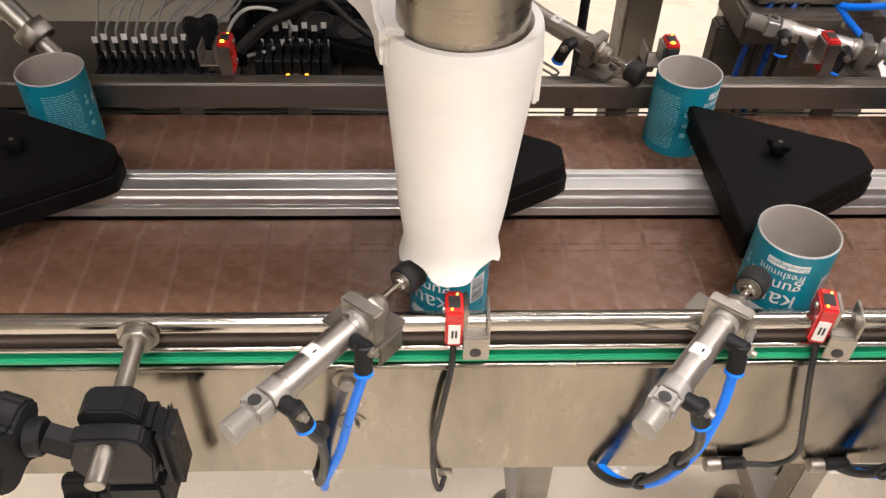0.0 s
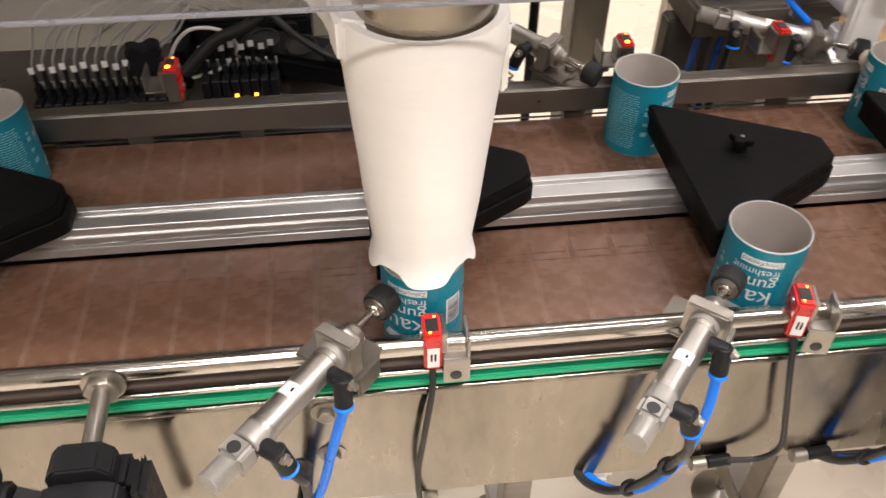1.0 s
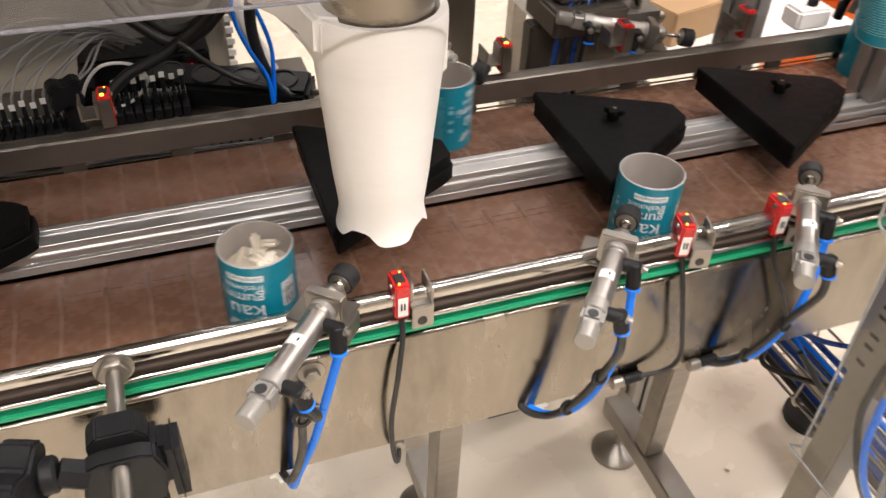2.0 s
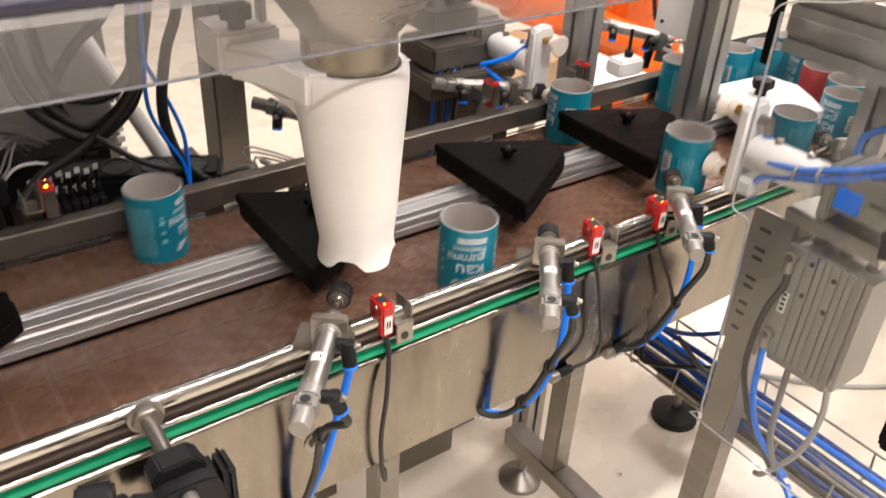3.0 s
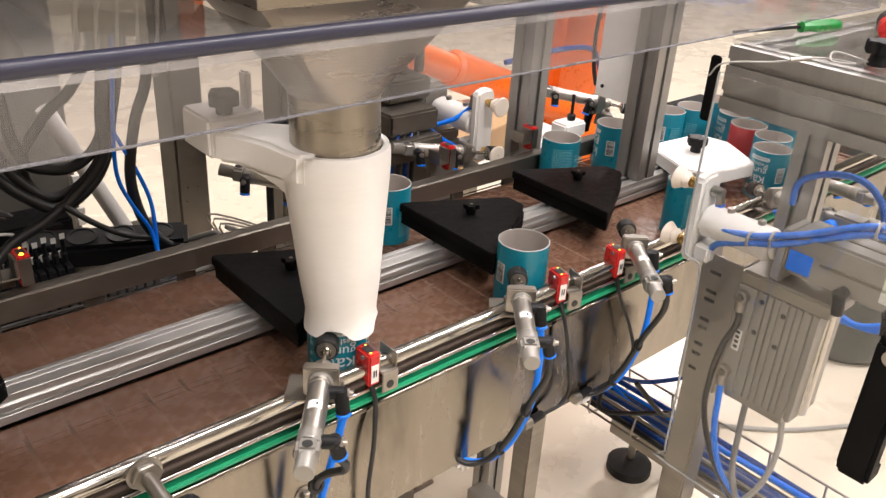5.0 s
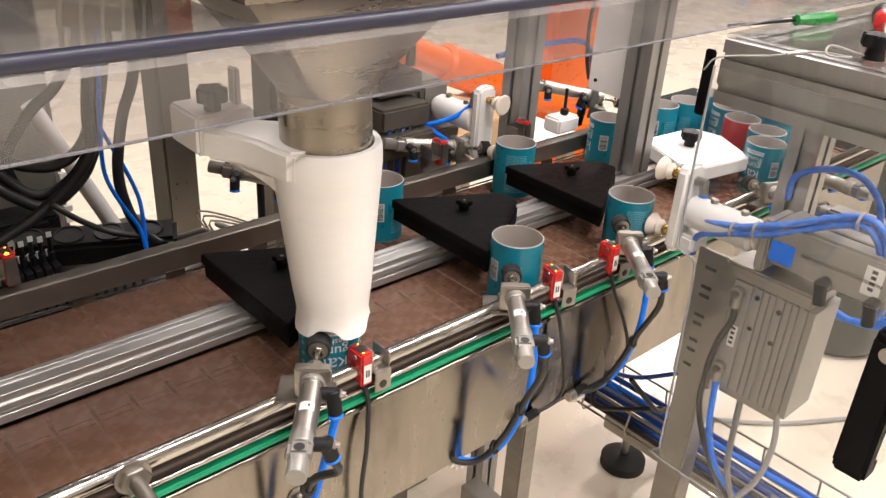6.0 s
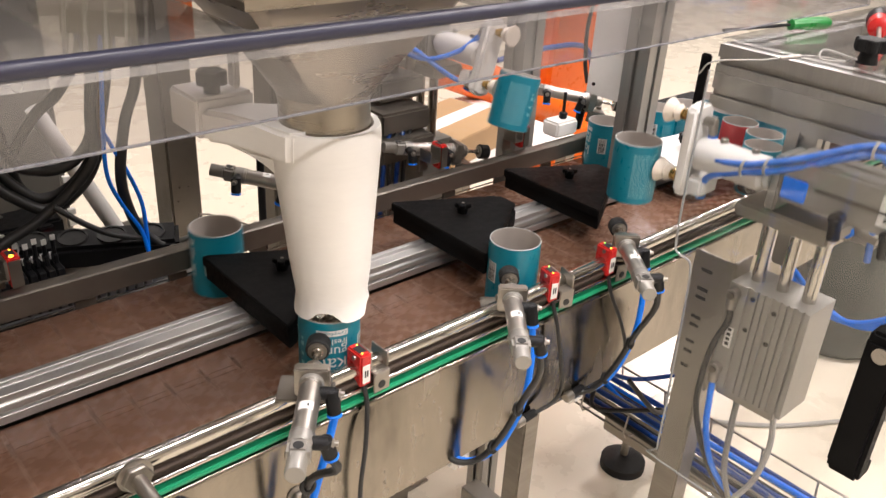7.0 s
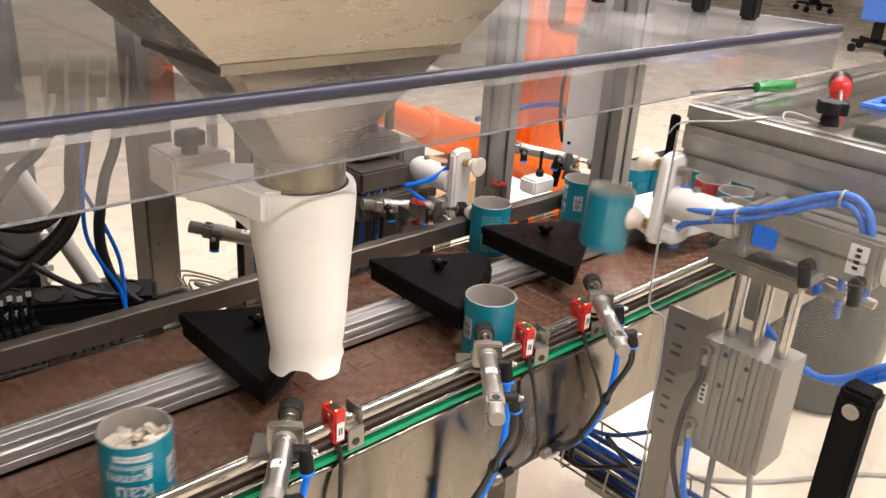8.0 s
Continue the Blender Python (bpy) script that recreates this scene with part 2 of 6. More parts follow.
def slot_profile(w, h, length):
    """An extruded T-slot profile along z, w by h, with one slot on each side a cell."""
    s, d = 0.0042, 0.006
    def side(n, l):
        cells = max(1, round(l / 0.04))
        pts = []
        for c in range(cells):
            m = -l / 2 + l * (c + 0.5) / cells
            pts += [(m - s, 0), (m - s, 0.0022), (m - s * 1.7, 0.0022), (m - s * 1.7, d), (m + s * 1.7, d), (m + s * 1.7, 0.0022), (m + s, 0.0022), (m + s, 0)]
        return pts
    out = []
    for (ox, oy, ux, uy, l) in ((0, -h / 2, 1, 0, w), (w / 2, 0, 0, 1, h), (0, h / 2, -1, 0, w), (-w / 2, 0, 0, -1, h)):
        out.append((ox - ux * l / 2, oy - uy * l / 2))
        for a, b in side(0, l):
            out.append((ox + ux * a - uy * b, oy + uy * a + ux * b))
    return prism(out, 0, length)


def words(text, size, material_depth=0.0):
    """A flat mesh of lettering that starts at the origin."""
    cu = bpy.data.curves.new("lettering", "FONT")
    cu.body, cu.size, cu.align_x, cu.align_y, cu.resolution_u = text, size, "LEFT", "CENTER", 3
    ob = bpy.data.objects.new("lettering", cu)
    scene.collection.objects.link(ob)
    me = bpy.data.meshes.new_from_object(ob.evaluated_get(bpy.context.evaluated_depsgraph_get()))
    bm = bmesh.new()
    bm.from_mesh(me)
    bpy.data.objects.remove(ob)
    bpy.data.curves.remove(cu)
    bpy.data.meshes.remove(me)
    return bm


def flat(x0, x1, y0, y1):
    bm = bmesh.new()
    bm.faces.new([bm.verts.new(p) for p in ((x0, y0, 0), (x1, y0, 0), (x1, y1, 0), (x0, y1, 0))])
    return bm


def wrap(bm, r, turn, height):
    """Lays a flat mesh round an upright cylinder: x along the curve, y up."""
    xs = [v.co.x for v in bm.verts]
    x = min(xs) + 0.002
    while x < max(xs):
        bmesh.ops.bisect_plane(bm, geom=bm.verts[:] + bm.edges[:] + bm.faces[:], plane_co=(x, 0, 0), plane_no=(1, 0, 0))
        x += 0.002
    for v in bm.verts:
        a = turn + v.co.x / r
        v.co = (r * math.cos(a), r * math.sin(a), height + v.co.y)
    return bm


# ---- the hall ----
HX0, HX1, HY0, HY1, HZ = -6.0, 15.0, -6.0, 9.0, 4.2
solo("floor", box(HX0, HX1, HY0, HY1, -0.1, 0), FLOORM, "cream epoxy factory floor, slightly glossy", "floor", kind="structure")
solo("ceiling", box(HX0, HX1, HY0, HY1, HZ, HZ + 0.1), CEILM, "pale ceiling of the factory hall", "ceiling", kind="structure")
for nm, b in (("wall_west", (HX0 - 0.1, HX0, HY0, HY1)), ("wall_east", (HX1, HX1 + 0.1, HY0, HY1)),
              ("wall_south", (HX0 - 0.1, HX1 + 0.1, HY0 - 0.1, HY0)), ("wall_north", (HX0 - 0.1, HX1 + 0.1, HY1, HY1 + 0.1))):
    solo(nm, box(*b, 0, HZ), WALLM, "plain cream painted wall of the hall", "wall", kind="structure")


def ceiling_lamp(x, y, power):
    t = thing("ceiling_lamp", pose(x, y, HZ - 0.6), "long white tube lamp hanging under the ceiling", "lamp", "ceiling lamps")
    part("housing", box(-0.8, 0.8, -0.06, 0.06, 0.02, 0.07, 0.01), WHITE2, t)
    part("tube", rod((-0.78, 0, 0), (0.78, 0, 0), 0.016, 16), TUBELIGHT, t, "glowing lamp tube")
    for s in (-0.6, 0.6):
        part("hanger", rod((s, 0, 0.06), (s, 0, 0.6), 0.003, 8), STEEL, t)
    l = bpy.data.lights.new("tube_light", "AREA")
    l.shape, l.size, l.size_y, l.energy, l.color = "RECTANGLE", 1.5, 0.14, power, (1.0, 0.925, 0.915)
    ob = new("tube_light", l)
    ob.matrix_basis = pose(x, y, HZ - 0.63)


for lx, ly, lp in ((-0.5, -2.5, 92), (0.1, -0.55, 56), (1.9, -0.6, 68), (-0.1, 3.4, 34), (-0.9, 1.6, 14), (1.3, 1.8, 20), (3.6, 1.2, 74), (6.5, 3.0, 120), (3.8, -2.4, 85), (-3.2, 0.6, 80)):
    ceiling_lamp(lx, ly, lp)

# ---- conveyor ----
CX0, CX1 = -1.05, 1.25
conveyor = thing("conveyor", pose(0, 0, 0), "two-lane stainless steel chain conveyor on legs", "conveyor")


def bed():
    return box(CX0, CX1, 0.012, 0.318, B - 0.09, B - 0.05)


part("bed", bed(), DARKSTEEL, conveyor)
fp = join(box(CX0, CX1, -0.0085, -0.006, 0.647, 0.7955, 0.0009, 1), box(CX0, CX1, -0.006, 0.018, 0.7935, 0.7955, 0.0006, 1),
          box(CX0, CX1, -0.006, 0.012, 0.647, 0.649))
part("front_plate", fp, PLATE, conveyor, "polished stainless side plate")
part("plate_fold", rod((CX0, -0.0055, 0.7925), (CX1, -0.0055, 0.7925), 0.0036, 16), PLATE, conveyor)
part("wear_strip", box(CX0, CX1, -0.0075, 0.008, 0.7985, 0.8045, 0.0015), GREEN, conveyor, "green plastic wear strip")
# rail coloured dark brown to give the shade of the gap under the tube
part("slide_rail", join(box(CX0, CX1, 0.0, 0.006, 0.8065, 0.827), rod((CX0, -0.001, 0.8225), (CX1, -0.001, 0.8225), 0.0032, 12)), GAP_DARK, conveyor)
part("lower_guide_rod", rod((CX0, -0.004, 0.8135), (CX1, -0.004, 0.8135), 0.0026, 12), CHROME, conveyor)
part("guide_tube", rod((CX0, 0.003, 0.8355), (CX1, 0.003, 0.8355), 0.0082, 28, 0.001), CHROME, conveyor, "polished round guide tube")
ch = join(box(CX0, CX1, 0.321, 0.324, 0.8175, 0.8455, 0.0008, 1), box(CX0, CX1, 0.324, 0.338, 0.8425, 0.8455, 0.0008, 1), box(CX0, CX1, 0.338, 0.341, 0.825, 0.8455))
part("back_channel", ch, DARKSTEEL, conveyor, "dull brownish steel back channel")
part("back_plate", box(CX0, CX1, 0.341, 0.344, 0.647, 0.780), PLATE, conveyor)
part("back_edge_rod", rod((CX0, 0.3375, 0.8015), (CX1, 0.3375, 0.8015), 0.0011, 10), CHROME, conveyor)
x = CX0 + 0.1
while x < CX1:
    part("spacer", join(rod((x, 0.3405, 0.70), (x, 0.3405, 0.845), 0.004, 10), box(x - 0.012, x + 0.012, 0.336, 0.3405, 0.796, 0.808)), DARKSTEEL, conveyor)
    x += 0.115
# centre guide: stepped aluminium profile
cr = prism([(0.1655, 0.0), (0.1955, 0.0), (0.1955, 0.030), (0.1885, 0.030), (0.1885, 0.0245), (0.1795, 0.0245), (0.1795, 0.030), (0.1655, 0.030), (0.1655, 0.0225), (0.1632, 0.0205),
            (0.1632, 0.0145), (0.168, 0.0135), (0.168, 0.0105), (0.1632, 0.0095), (0.1632, 0.0)], 0, CX1 - CX0, 0.0006, 1)
moved(cr, Matrix(((0, 0, 1, CX0), (1, 0, 0, 0), (0, 1, 0, B + 0.0035), (0, 0, 0, 1))))
part("centre_guide", cr, ALU, conveyor, "grooved aluminium centre guide profile")


def leg(x, y):  # square tube
    part("leg", box(x - 0.02, x + 0.02, y - 0.02, y + 0.02, 0.125, 0.71, 0.003), STEEL, conveyor)


for lx in (0.15, 0.545):
    leg(lx, 0.22)
    part("foot_beam", box(lx - 0.022, lx + 0.022, -0.09, 0.345, 0.085, 0.125, 0.002), STEEL, conveyor)
    for fy in (-0.06, 0.305):
        foot = part("levelling_foot", lathe([(0.045, 0.0), (0.045, 0.008), (0.038, 0.016), (0.016, 0.03), (0.012, 0.034), (0.008, 0.034), (0.008, 0.086)], 28), STEEL, conveyor,
                    "steel levelling foot", at=pose(lx, fy, 0))
        foot.data.transform(Matrix.Identity(4))
for bx, bz in ((-0.075, 0.779), (-0.075, 0.722)):
    b = join(moved(lathe([(0.012, 0), (0.012, 0.0012), (0.009, 0.0016)], 20), pose(bx, -0.0085, bz, 90)), moved(hexnut(0.0075, 0, 0.006), pose(bx, -0.0097, bz, 90)))
    part("bolt", b, STEEL, conveyor)

# ---- deflector wedges ----
def star(r, lobes, h, depth=0.24):
    n = lobes * 8
    pts = [(r * (1 - depth * (0.5 + 0.5 * math.cos(lobes * 2 * math.pi * k / n)) ** 1.5) * math.cos(2 * math.pi * k / n),
            r * (1 - depth * (0.5 + 0.5 * math.cos(lobes * 2 * math.pi * k / n)) ** 1.5) * math.sin(2 * math.pi * k / n)) for k in range(n)]
    return prism(pts, 0, h, min(0.003, h * 0.3))


WEDGE = [(0.0, 0.069), (0.005, 0.0705), (0.135, 0.150), (0.144, 0.158), (0.144, 0.186), (0.135, 0.194), (0.006, 0.256), (0.0, 0.256)]


def wedge():
    t = thing("deflector_wedge", pose(0, 0, B + 0.034), "black plastic wedge guide bolted on the centre profile", "guide", "deflector wedges")
    part("block", prism([(x + 0.003, 0.162 + (y - 0.162) * 0.985) for x, y in WEDGE], 0, 0.018, 0.001, 1), BLACKP, t)
    part("top_plate", prism(WEDGE, 0.0185, 0.0305, 0.0012, 2), BLACKP, t)
    part("knob", moved(join(star(0.0115, 4, 0.006, 0.4), moved(lathe([(0.006, -0.010), (0.008, 0.0)], 16), pose(0, 0, 0))), pose(0.060, 0.176, 0.0385)), BLACKP, t, "small black star knob")
    part("stud", rod((0.060, 0.176, 0.0442), (0.060, 0.176, 0.0452), 0.002, 12), DARKSTEEL, t)
    return t


w0 = wedge()
w0.matrix_basis = pose(0.2475, 0.001, B + 0.0338)
for wx, wy in ((-0.031, 0.004), (0.469, 0.003), (-0.432, 0.004), (-0.65, 0.004)):
    copy_thing(w0, pose(wx, wy, B + 0.0338))


# ---- pneumatic stop cylinders ----
def elbow(x, side, drop):
    """Black elbow fitting with a blue collar, on the barrel's side."""
    return (join(rod((x, side * 0.008, 0.0), (x, side * 0.024, 0.0), 0.0062, 16, 0.0008),
                 rod((x, side * 0.0195, 0.004), (x + drop[0], side * 0.0195 + drop[1], drop[2]), 0.0068, 16, 0.001)),
            rod((x + drop[0], side * 0.0195 + drop[1], drop[2]), (x + drop[0] * 1.1, side * 0.0195 + drop[1] * 1.1, drop[2] * 1.16), 0.0072, 16, 0.0008))


def stop_cylinder(number):
    t = thing("stop_cylinder", pose(0, 0, 0), "silver pneumatic stop cylinder with a black rubber pad", "pneumatic cylinder", "stop cylinders")
    part("barrel", join(rod((0.018, 0, 0), (0.088, 0, 0), 0.0104, 32), rod((0.016, 0, 0), (0.021, 0, 0), 0.0112, 32, 0.0006), rod((0.083, 0, 0), (0.088, 0, 0), 0.0112, 32, 0.0006)), BARREL, t)
    part("marker_print", box(0.0465, 0.050, -0.0028, -0.0012, 0.0104, 0.0108), BLACKINK, t)
    part("front_cap", join(rod((0.087, 0, 0), (0.100, 0, 0), 0.0118, 32, 0.001), rod((0.1, 0, 0), (0.114, 0, 0), 0.0085, 24)), ALU_CAST, t)
    thread = [(0.0080, -0.0295), (0.0088, -0.0288)]
    for k in range(12):
        thread += [(0.0088, -0.0288 + 0.0014 * k + 0.0004), (0.0081, -0.0288 + 0.0014 * k + 0.0009)]
    thread += [(0.0088, -0.0115)]
    eye = join(rod((0.004, 0, 0), (0.018, 0, 0), 0.0112, 32, 0.001), box(-0.0125, 0.006, -0.0098, 0.0098, -0.0100, 0.0100, 0.0035, 3),
               moved(lathe(thread, 28), Matrix(((0, 0, 1, 0), (0, 1, 0, 0), (-1, 0, 0, 0), (0, 0, 0, 1)))))
    part("rear_cap", eye, ALU_CAST, t)
    part("pivot_hole", rod((-0.0045, 0, 0.0096), (-0.0045, 0, 0.0103), 0.0046, 20), BLACKINK, t, "dark pivot hole")
    part("clamp_block", box(0.0925, 0.1045, -0.0165, 0.0165, -0.0165, 0.0150, 0.0016), STEEL, t, "square steel clamp block")
    part("bracket", join(box(0.088, 0.128, -0.0165, 0.034, -0.0200, -0.0168, 0.001), box(0.094, 0.120, -0.0197, -0.0165, -0.037, -0.0168, 0.001)), DARKSTEEL, t, "bent dull steel angle bracket")
    part("mounting_nut", moved(join(hexnut(0.0135, 0.1046, 0.1105), lathe([(0.0105, 0.1105), (0.0098, 0.116), (0.0070, 0.119)], 28)), Matrix(((0, 0, 1, 0), (0, 1, 0, 0), (-1, 0, 0, 0), (0, 0, 0, 1)))), STEEL, t)
    part("clamp_screw", moved(hexnut(0.005, 0, 0.006), pose(0.121, 0.012, -0.0167)), STEEL, t)
    for x, dr in ((0.078, (-0.005, -0.003, -0.019)), (0.010, (0.003, -0.005, -0.016))):
        a, c = elbow(x, -1, dr)
        f = part("elbow_fitting", a, BLACKG, t, "black push-in elbow")
        part("collar", c, BLUE, f, "blue release collar")
        part("screw_head", join(rod((x, -0.023, 0.0), (x, -0.028, 0.0), 0.0042, 6), rod((x, -0.028, 0), (x, -0.0315, 0), 0.0026, 10)), STEEL, f)
    lab = flat(-0.007, 0.007, -0.0055, 0.0055)
    wrap(lab, 0.01055, math.pi / 2, 0)
    part("marker", moved(lab, Matrix(((0, 0, 1, 0.048), (1, 0, 0, 0), (0, 1, 0, 0), (0, 0, 0, 1)))), PAPER, t, "white paper marker sleeve")
    return t


def plunger(t):
    p = part("plunger", join(rod((0.098, 0, 0), (0.142, 0, 0), 0.0029, 16), moved(hexnut(0.0062, 0.1385, 0.143), Matrix(((0, 0, 1, 0), (0, 1, 0, 0), (-1, 0, 0, 0), (0, 0, 0, 1))))), CHROME, t, "steel piston rod")
    part("pad", rod((0.143, 0, 0), (0.159, 0, 0), 0.0120, 32, 0.0012), RUBBER, p, "black rubber pad")
    part("washer", rod((0.1415, 0, 0), (0.1432, 0, 0), 0.0095, 24), STEEL, p)
    return p


STOPS = ((-0.1215, -0.0925, 0.862, 50.5), (0.1475, -0.088, 0.855, 49.5), (0.364, -0.083, 0.857, 50.0))
stops, plungers = [], []
first = stop_cylinder(1)
for k, (sx, sy, sz, sa) in enumerate(STOPS):
    t = first if k == 0 else copy_thing(first, Matrix.Identity(4))
    t.matrix_basis = pose(sx, sy, sz, 0, 0, sa)
    stops.append(t)
for t in stops:
    plungers.append(plunger(t))


def air_hose(pts, material, label, r=0.0039):
    return solo("air_hose", hose(pts, r), material, label, "hose", "air hoses of the stop cylinders")


def ties(pts, name="cable_tie"):
    for p in pts:
        solo(name, moved(lathe([(0.0055, -0.0015), (0.0085, -0.0015), (0.0085, 0.0015), (0.0055, 0.0015)], 16, True), pose(*p, 70, 15, 0)), CABLE, "small black cable tie round the hoses", "cable tie", "cable ties")


for k, (sx, sy, sz, sa) in enumerate(STOPS):
    m = pose(sx, sy, sz, 0, 0, sa)
    a = m @ Vector((0.0725, -0.0228, -0.0225))
    b = m @ Vector((0.0133, -0.0250, -0.0190))
    if k == 0:
        ex, ez = -0.105, 0.632
        end = Vector((ex + 0.006, -0.030, 0.668))
        pts = [a, a.lerp(end, 0.3) + Vector((0, -0.004, 0)), a.lerp(end, 0.65) + Vector((0.002, -0.004, 0)), end, (ex + 0.001, -0.016, 0.632), (ex - 0.003, 0.004, 0.630), (ex - 0.004, 0.03, 0.645)]
        qts = [b, b + Vector((0.008, 0.004, -0.02)), (ex + 0.012, -0.062, 0.79), (ex + 0.010, -0.045, 0.72), (ex - 0.002, -0.022, 0.65), (ex - 0.012, 0.02, 0.64)]
    else:
        pts = [a, a + Vector((-0.002, -0.006, -0.04)), a + Vector((-0.010, -0.008, -0.095)), a + Vector((-0.026, 0.002, -0.150)), a + Vector((-0.046, 0.020, -0.180)), a + Vector((-0.064, 0.042, -0.184)), a + Vector((-0.07, 0.07, -0.17))]
        qts = [b, b + Vector((0.006, 0.004, -0.03)), b + Vector((0.016, 0.030, -0.085)), b + Vector((0.006, 0.048, -0.145)), b + Vector((-0.014, 0.062, -0.178)), b + Vector((-0.034, 0.082, -0.184)), b + Vector((-0.04, 0.11, -0.17))]
    air_hose(pts, BLUE, "bright blue air hose looping under the conveyor")
    air_hose(qts, CABLE, "black air hose tied to a blue one")
    q = spline(qts, 8)
    ties([q[18], q[27]] if k else [q[17]])


# ---- photo sensors ----
def photo_sensor(m, label="red photoelectric sensor with a white label on a steel bracket", cable=()):
    t = thing("photo_sensor", m, label, "sensor", "photo sensors")
    part("shell", join(box(-0.0068, 0.0068, -0.014, 0.011, -0.001, 0.0365, 0.0018), box(-0.0035, 0.0035, -0.010, 0.004, -0.005, 0.001, 0.001)), RED, t)
    part("label", box(-0.0045, 0.0045, -0.0145, -0.0139, 0.003, 0.024), PAPER, t, "white paper label")
    part("print", join(box(-0.0022, -0.0006, -0.0148, -0.0144, 0.010, 0.018), box(0.0006, 0.0022, -0.0148, -0.0144, 0.010, 0.018)), BLACKINK, t)
    part("window", box(-0.0045, 0.0045, -0.008, 0.004, 0.0363, 0.0371, 0.0003, 1), BLACKINK, t)
    part("lamp", lathe([(0.0010, 0.0), (0.0010, 0.0008), (0.0005, 0.0011)], 12), AMBER, t, "small amber lamp", at=pose(-0.002, -0.0095, 0.0363))
    part("lamp", lathe([(0.0009, 0.0), (0.0009, 0.0006), (0.0005, 0.0008)], 12), GREENLED, t, "small green lamp", at=pose(0.0025, 0.006, 0.0363))
    for z in (0.009, 0.031):
        part("screw", rod((-0.0072, -0.004, z), (-0.009, -0.004, z), 0.0025, 10), STEEL, t)
    part("bracket", join(box(0.0072, 0.0108, -0.010, 0.012, 0.0125, 0.034, 0.0008), box(0.0250, 0.0272, -0.0160, 0.012, 0.0125, 0.030, 0.0008), box(0.0072, 0.0272, -0.0160, 0.012, 0.0100, 0.0124, 0.0008), box(0.0072, 0.0272, -0.0184, -0.0161, -0.012, 0.0124, 0.0008)), STEEL, t, "folded steel bracket")
    part("bracket_screw", moved(lathe([(0.0045, 0), (0.0045, 0.0006), (0.002, 0.0008)], 16), pose(0.0165, -0.0185, -0.003, 90)), BLACKINK, t)
    return t


SENSORS = ((0.0085, 0.004, 0.8215, 0), (0.294, 0.004, 0.8215, -14), (0.4025, 0.004, 0.8225, -4))
ps = photo_sensor(pose(*SENSORS[0][:3]))
for s in SENSORS[1:]:
    copy_thing(ps, pose(*s[:3], 0, 0, s[3]))
CABLES = ([(0.0085, -0.006, 0.818), (0.007, -0.014, 0.80), (0.000, -0.022, 0.755), (-0.006, -0.022, 0.70), (-0.004, -0.022, 0.652), (0.001, -0.020, 0.632), (0.006, -0.006, 0.640), (0.008, 0.03, 0.655)],
          [(0.294, -0.006, 0.818), (0.293, -0.020, 0.788), (0.304, -0.024, 0.735), (0.313, -0.024, 0.690), (0.302, -0.022, 0.670), (0.280, -0.018, 0.664), (0.262, -0.016, 0.662)],
          [(0.4025, -0.006, 0.818), (0.400, -0.018, 0.795), (0.425, -0.024, 0.745), (0.445, -0.024, 0.695), (0.432, -0.022, 0.664), (0.395, -0.018, 0.656), (0.362, -0.016, 0.656)])
for pts in CABLES:
    solo("sensor_cable", hose(pts, 0.0026), CABLE, "thin black sensor cable hanging in front of the plate", "cable", "sensor cables")
# plug connectors of the sensor cables below the plate
for px, py, pz, rz in ((0.006, -0.003, 0.640, 90), (0.248, -0.016, 0.661, 3), (0.345, -0.015, 0.656, 3)):
    t = thing("cable_plug", pose(px, py, pz, 0, 0, rz), "black and clear cable plug under the side plate", "plug", "cable plugs")
    part("nut", rod((-0.008, 0, 0), (0.006, 0, 0), 0.0068, 12, 0.001), STEEL, t)
    part("sleeve", rod((0.006, 0, 0), (0.030, 0, 0), 0.0058, 12, 0.0015), BLACKG, t)


for gx in (-0.108, 0.160, 0.375):
    solo("hose_grommet", box(gx - 0.016, gx + 0.016, -0.010, 0.012, 0.624, 0.6455, 0.008, 3), WHITE2, "white plastic hose grommet under the side plate", "grommet", "hose grommets")


# ---- rail clamp on a rod ----
clamp = thing("rail_clamp", pose(-0.228, 0, 0), "black plastic cross clamp on a steel rod holding the guide tube", "clamp")
part("support_rod", rod((0, -0.004, 0.834), (0, -0.131, 0.828), 0.0066, 24, 0.0008), STEEL, clamp, "brushed steel rod")
part("collar_nut", join(moved(hexnut(0.0135, 0, 0.006), pose(0, -0.010, 0.834, 90)), moved(lathe([(0.0155, 0), (0.0155, 0.002), (0.012, 0.003)], 28), pose(0, -0.007, 0.834, 90))), STEEL, clamp)
arch = [(-0.021, 0.0), (-0.021, 0.012), (-0.013, 0.021), (0.013, 0.021), (0.021, 0.012), (0.021, 0.0), (0.0095, 0.0), (0.0068, 0.0065), (-0.0068, 0.0065), (-0.0095, 0.0)]
part("upper_jaw", moved(prism(arch, 0.066, 0.088, 0.0015), Matrix(((1, 0, 0, 0), (0, 0, -1, 0), (0, 1, 0, 0.829), (0, 0, 0, 1)))), BLACKG, clamp, "rounded black upper jaw")
jaw = [(-0.024, 0.836), (-0.014, 0.840), (0.014, 0.840), (0.024, 0.836), (0.030, 0.818), (0.024, 0.785), (-0.018, 0.785), (-0.029, 0.806)]
part("lower_jaw", moved(prism(jaw, 0.089, 0.104, 0.0018), Matrix(((1, 0, 0, 0), (0, 0, -1, 0), (0, 1, 0, 0), (0, 0, 0, 1)))), BLACKG, clamp, "black hexagonal clamp body")
part("clamp_arm", join(box(0.012, 0.030, -0.090, -0.060, 0.775, 0.828, 0.005), box(0.0305, 0.041, -0.100, -0.066, 0.768, 0.834, 0.005)), BLACKG, clamp)
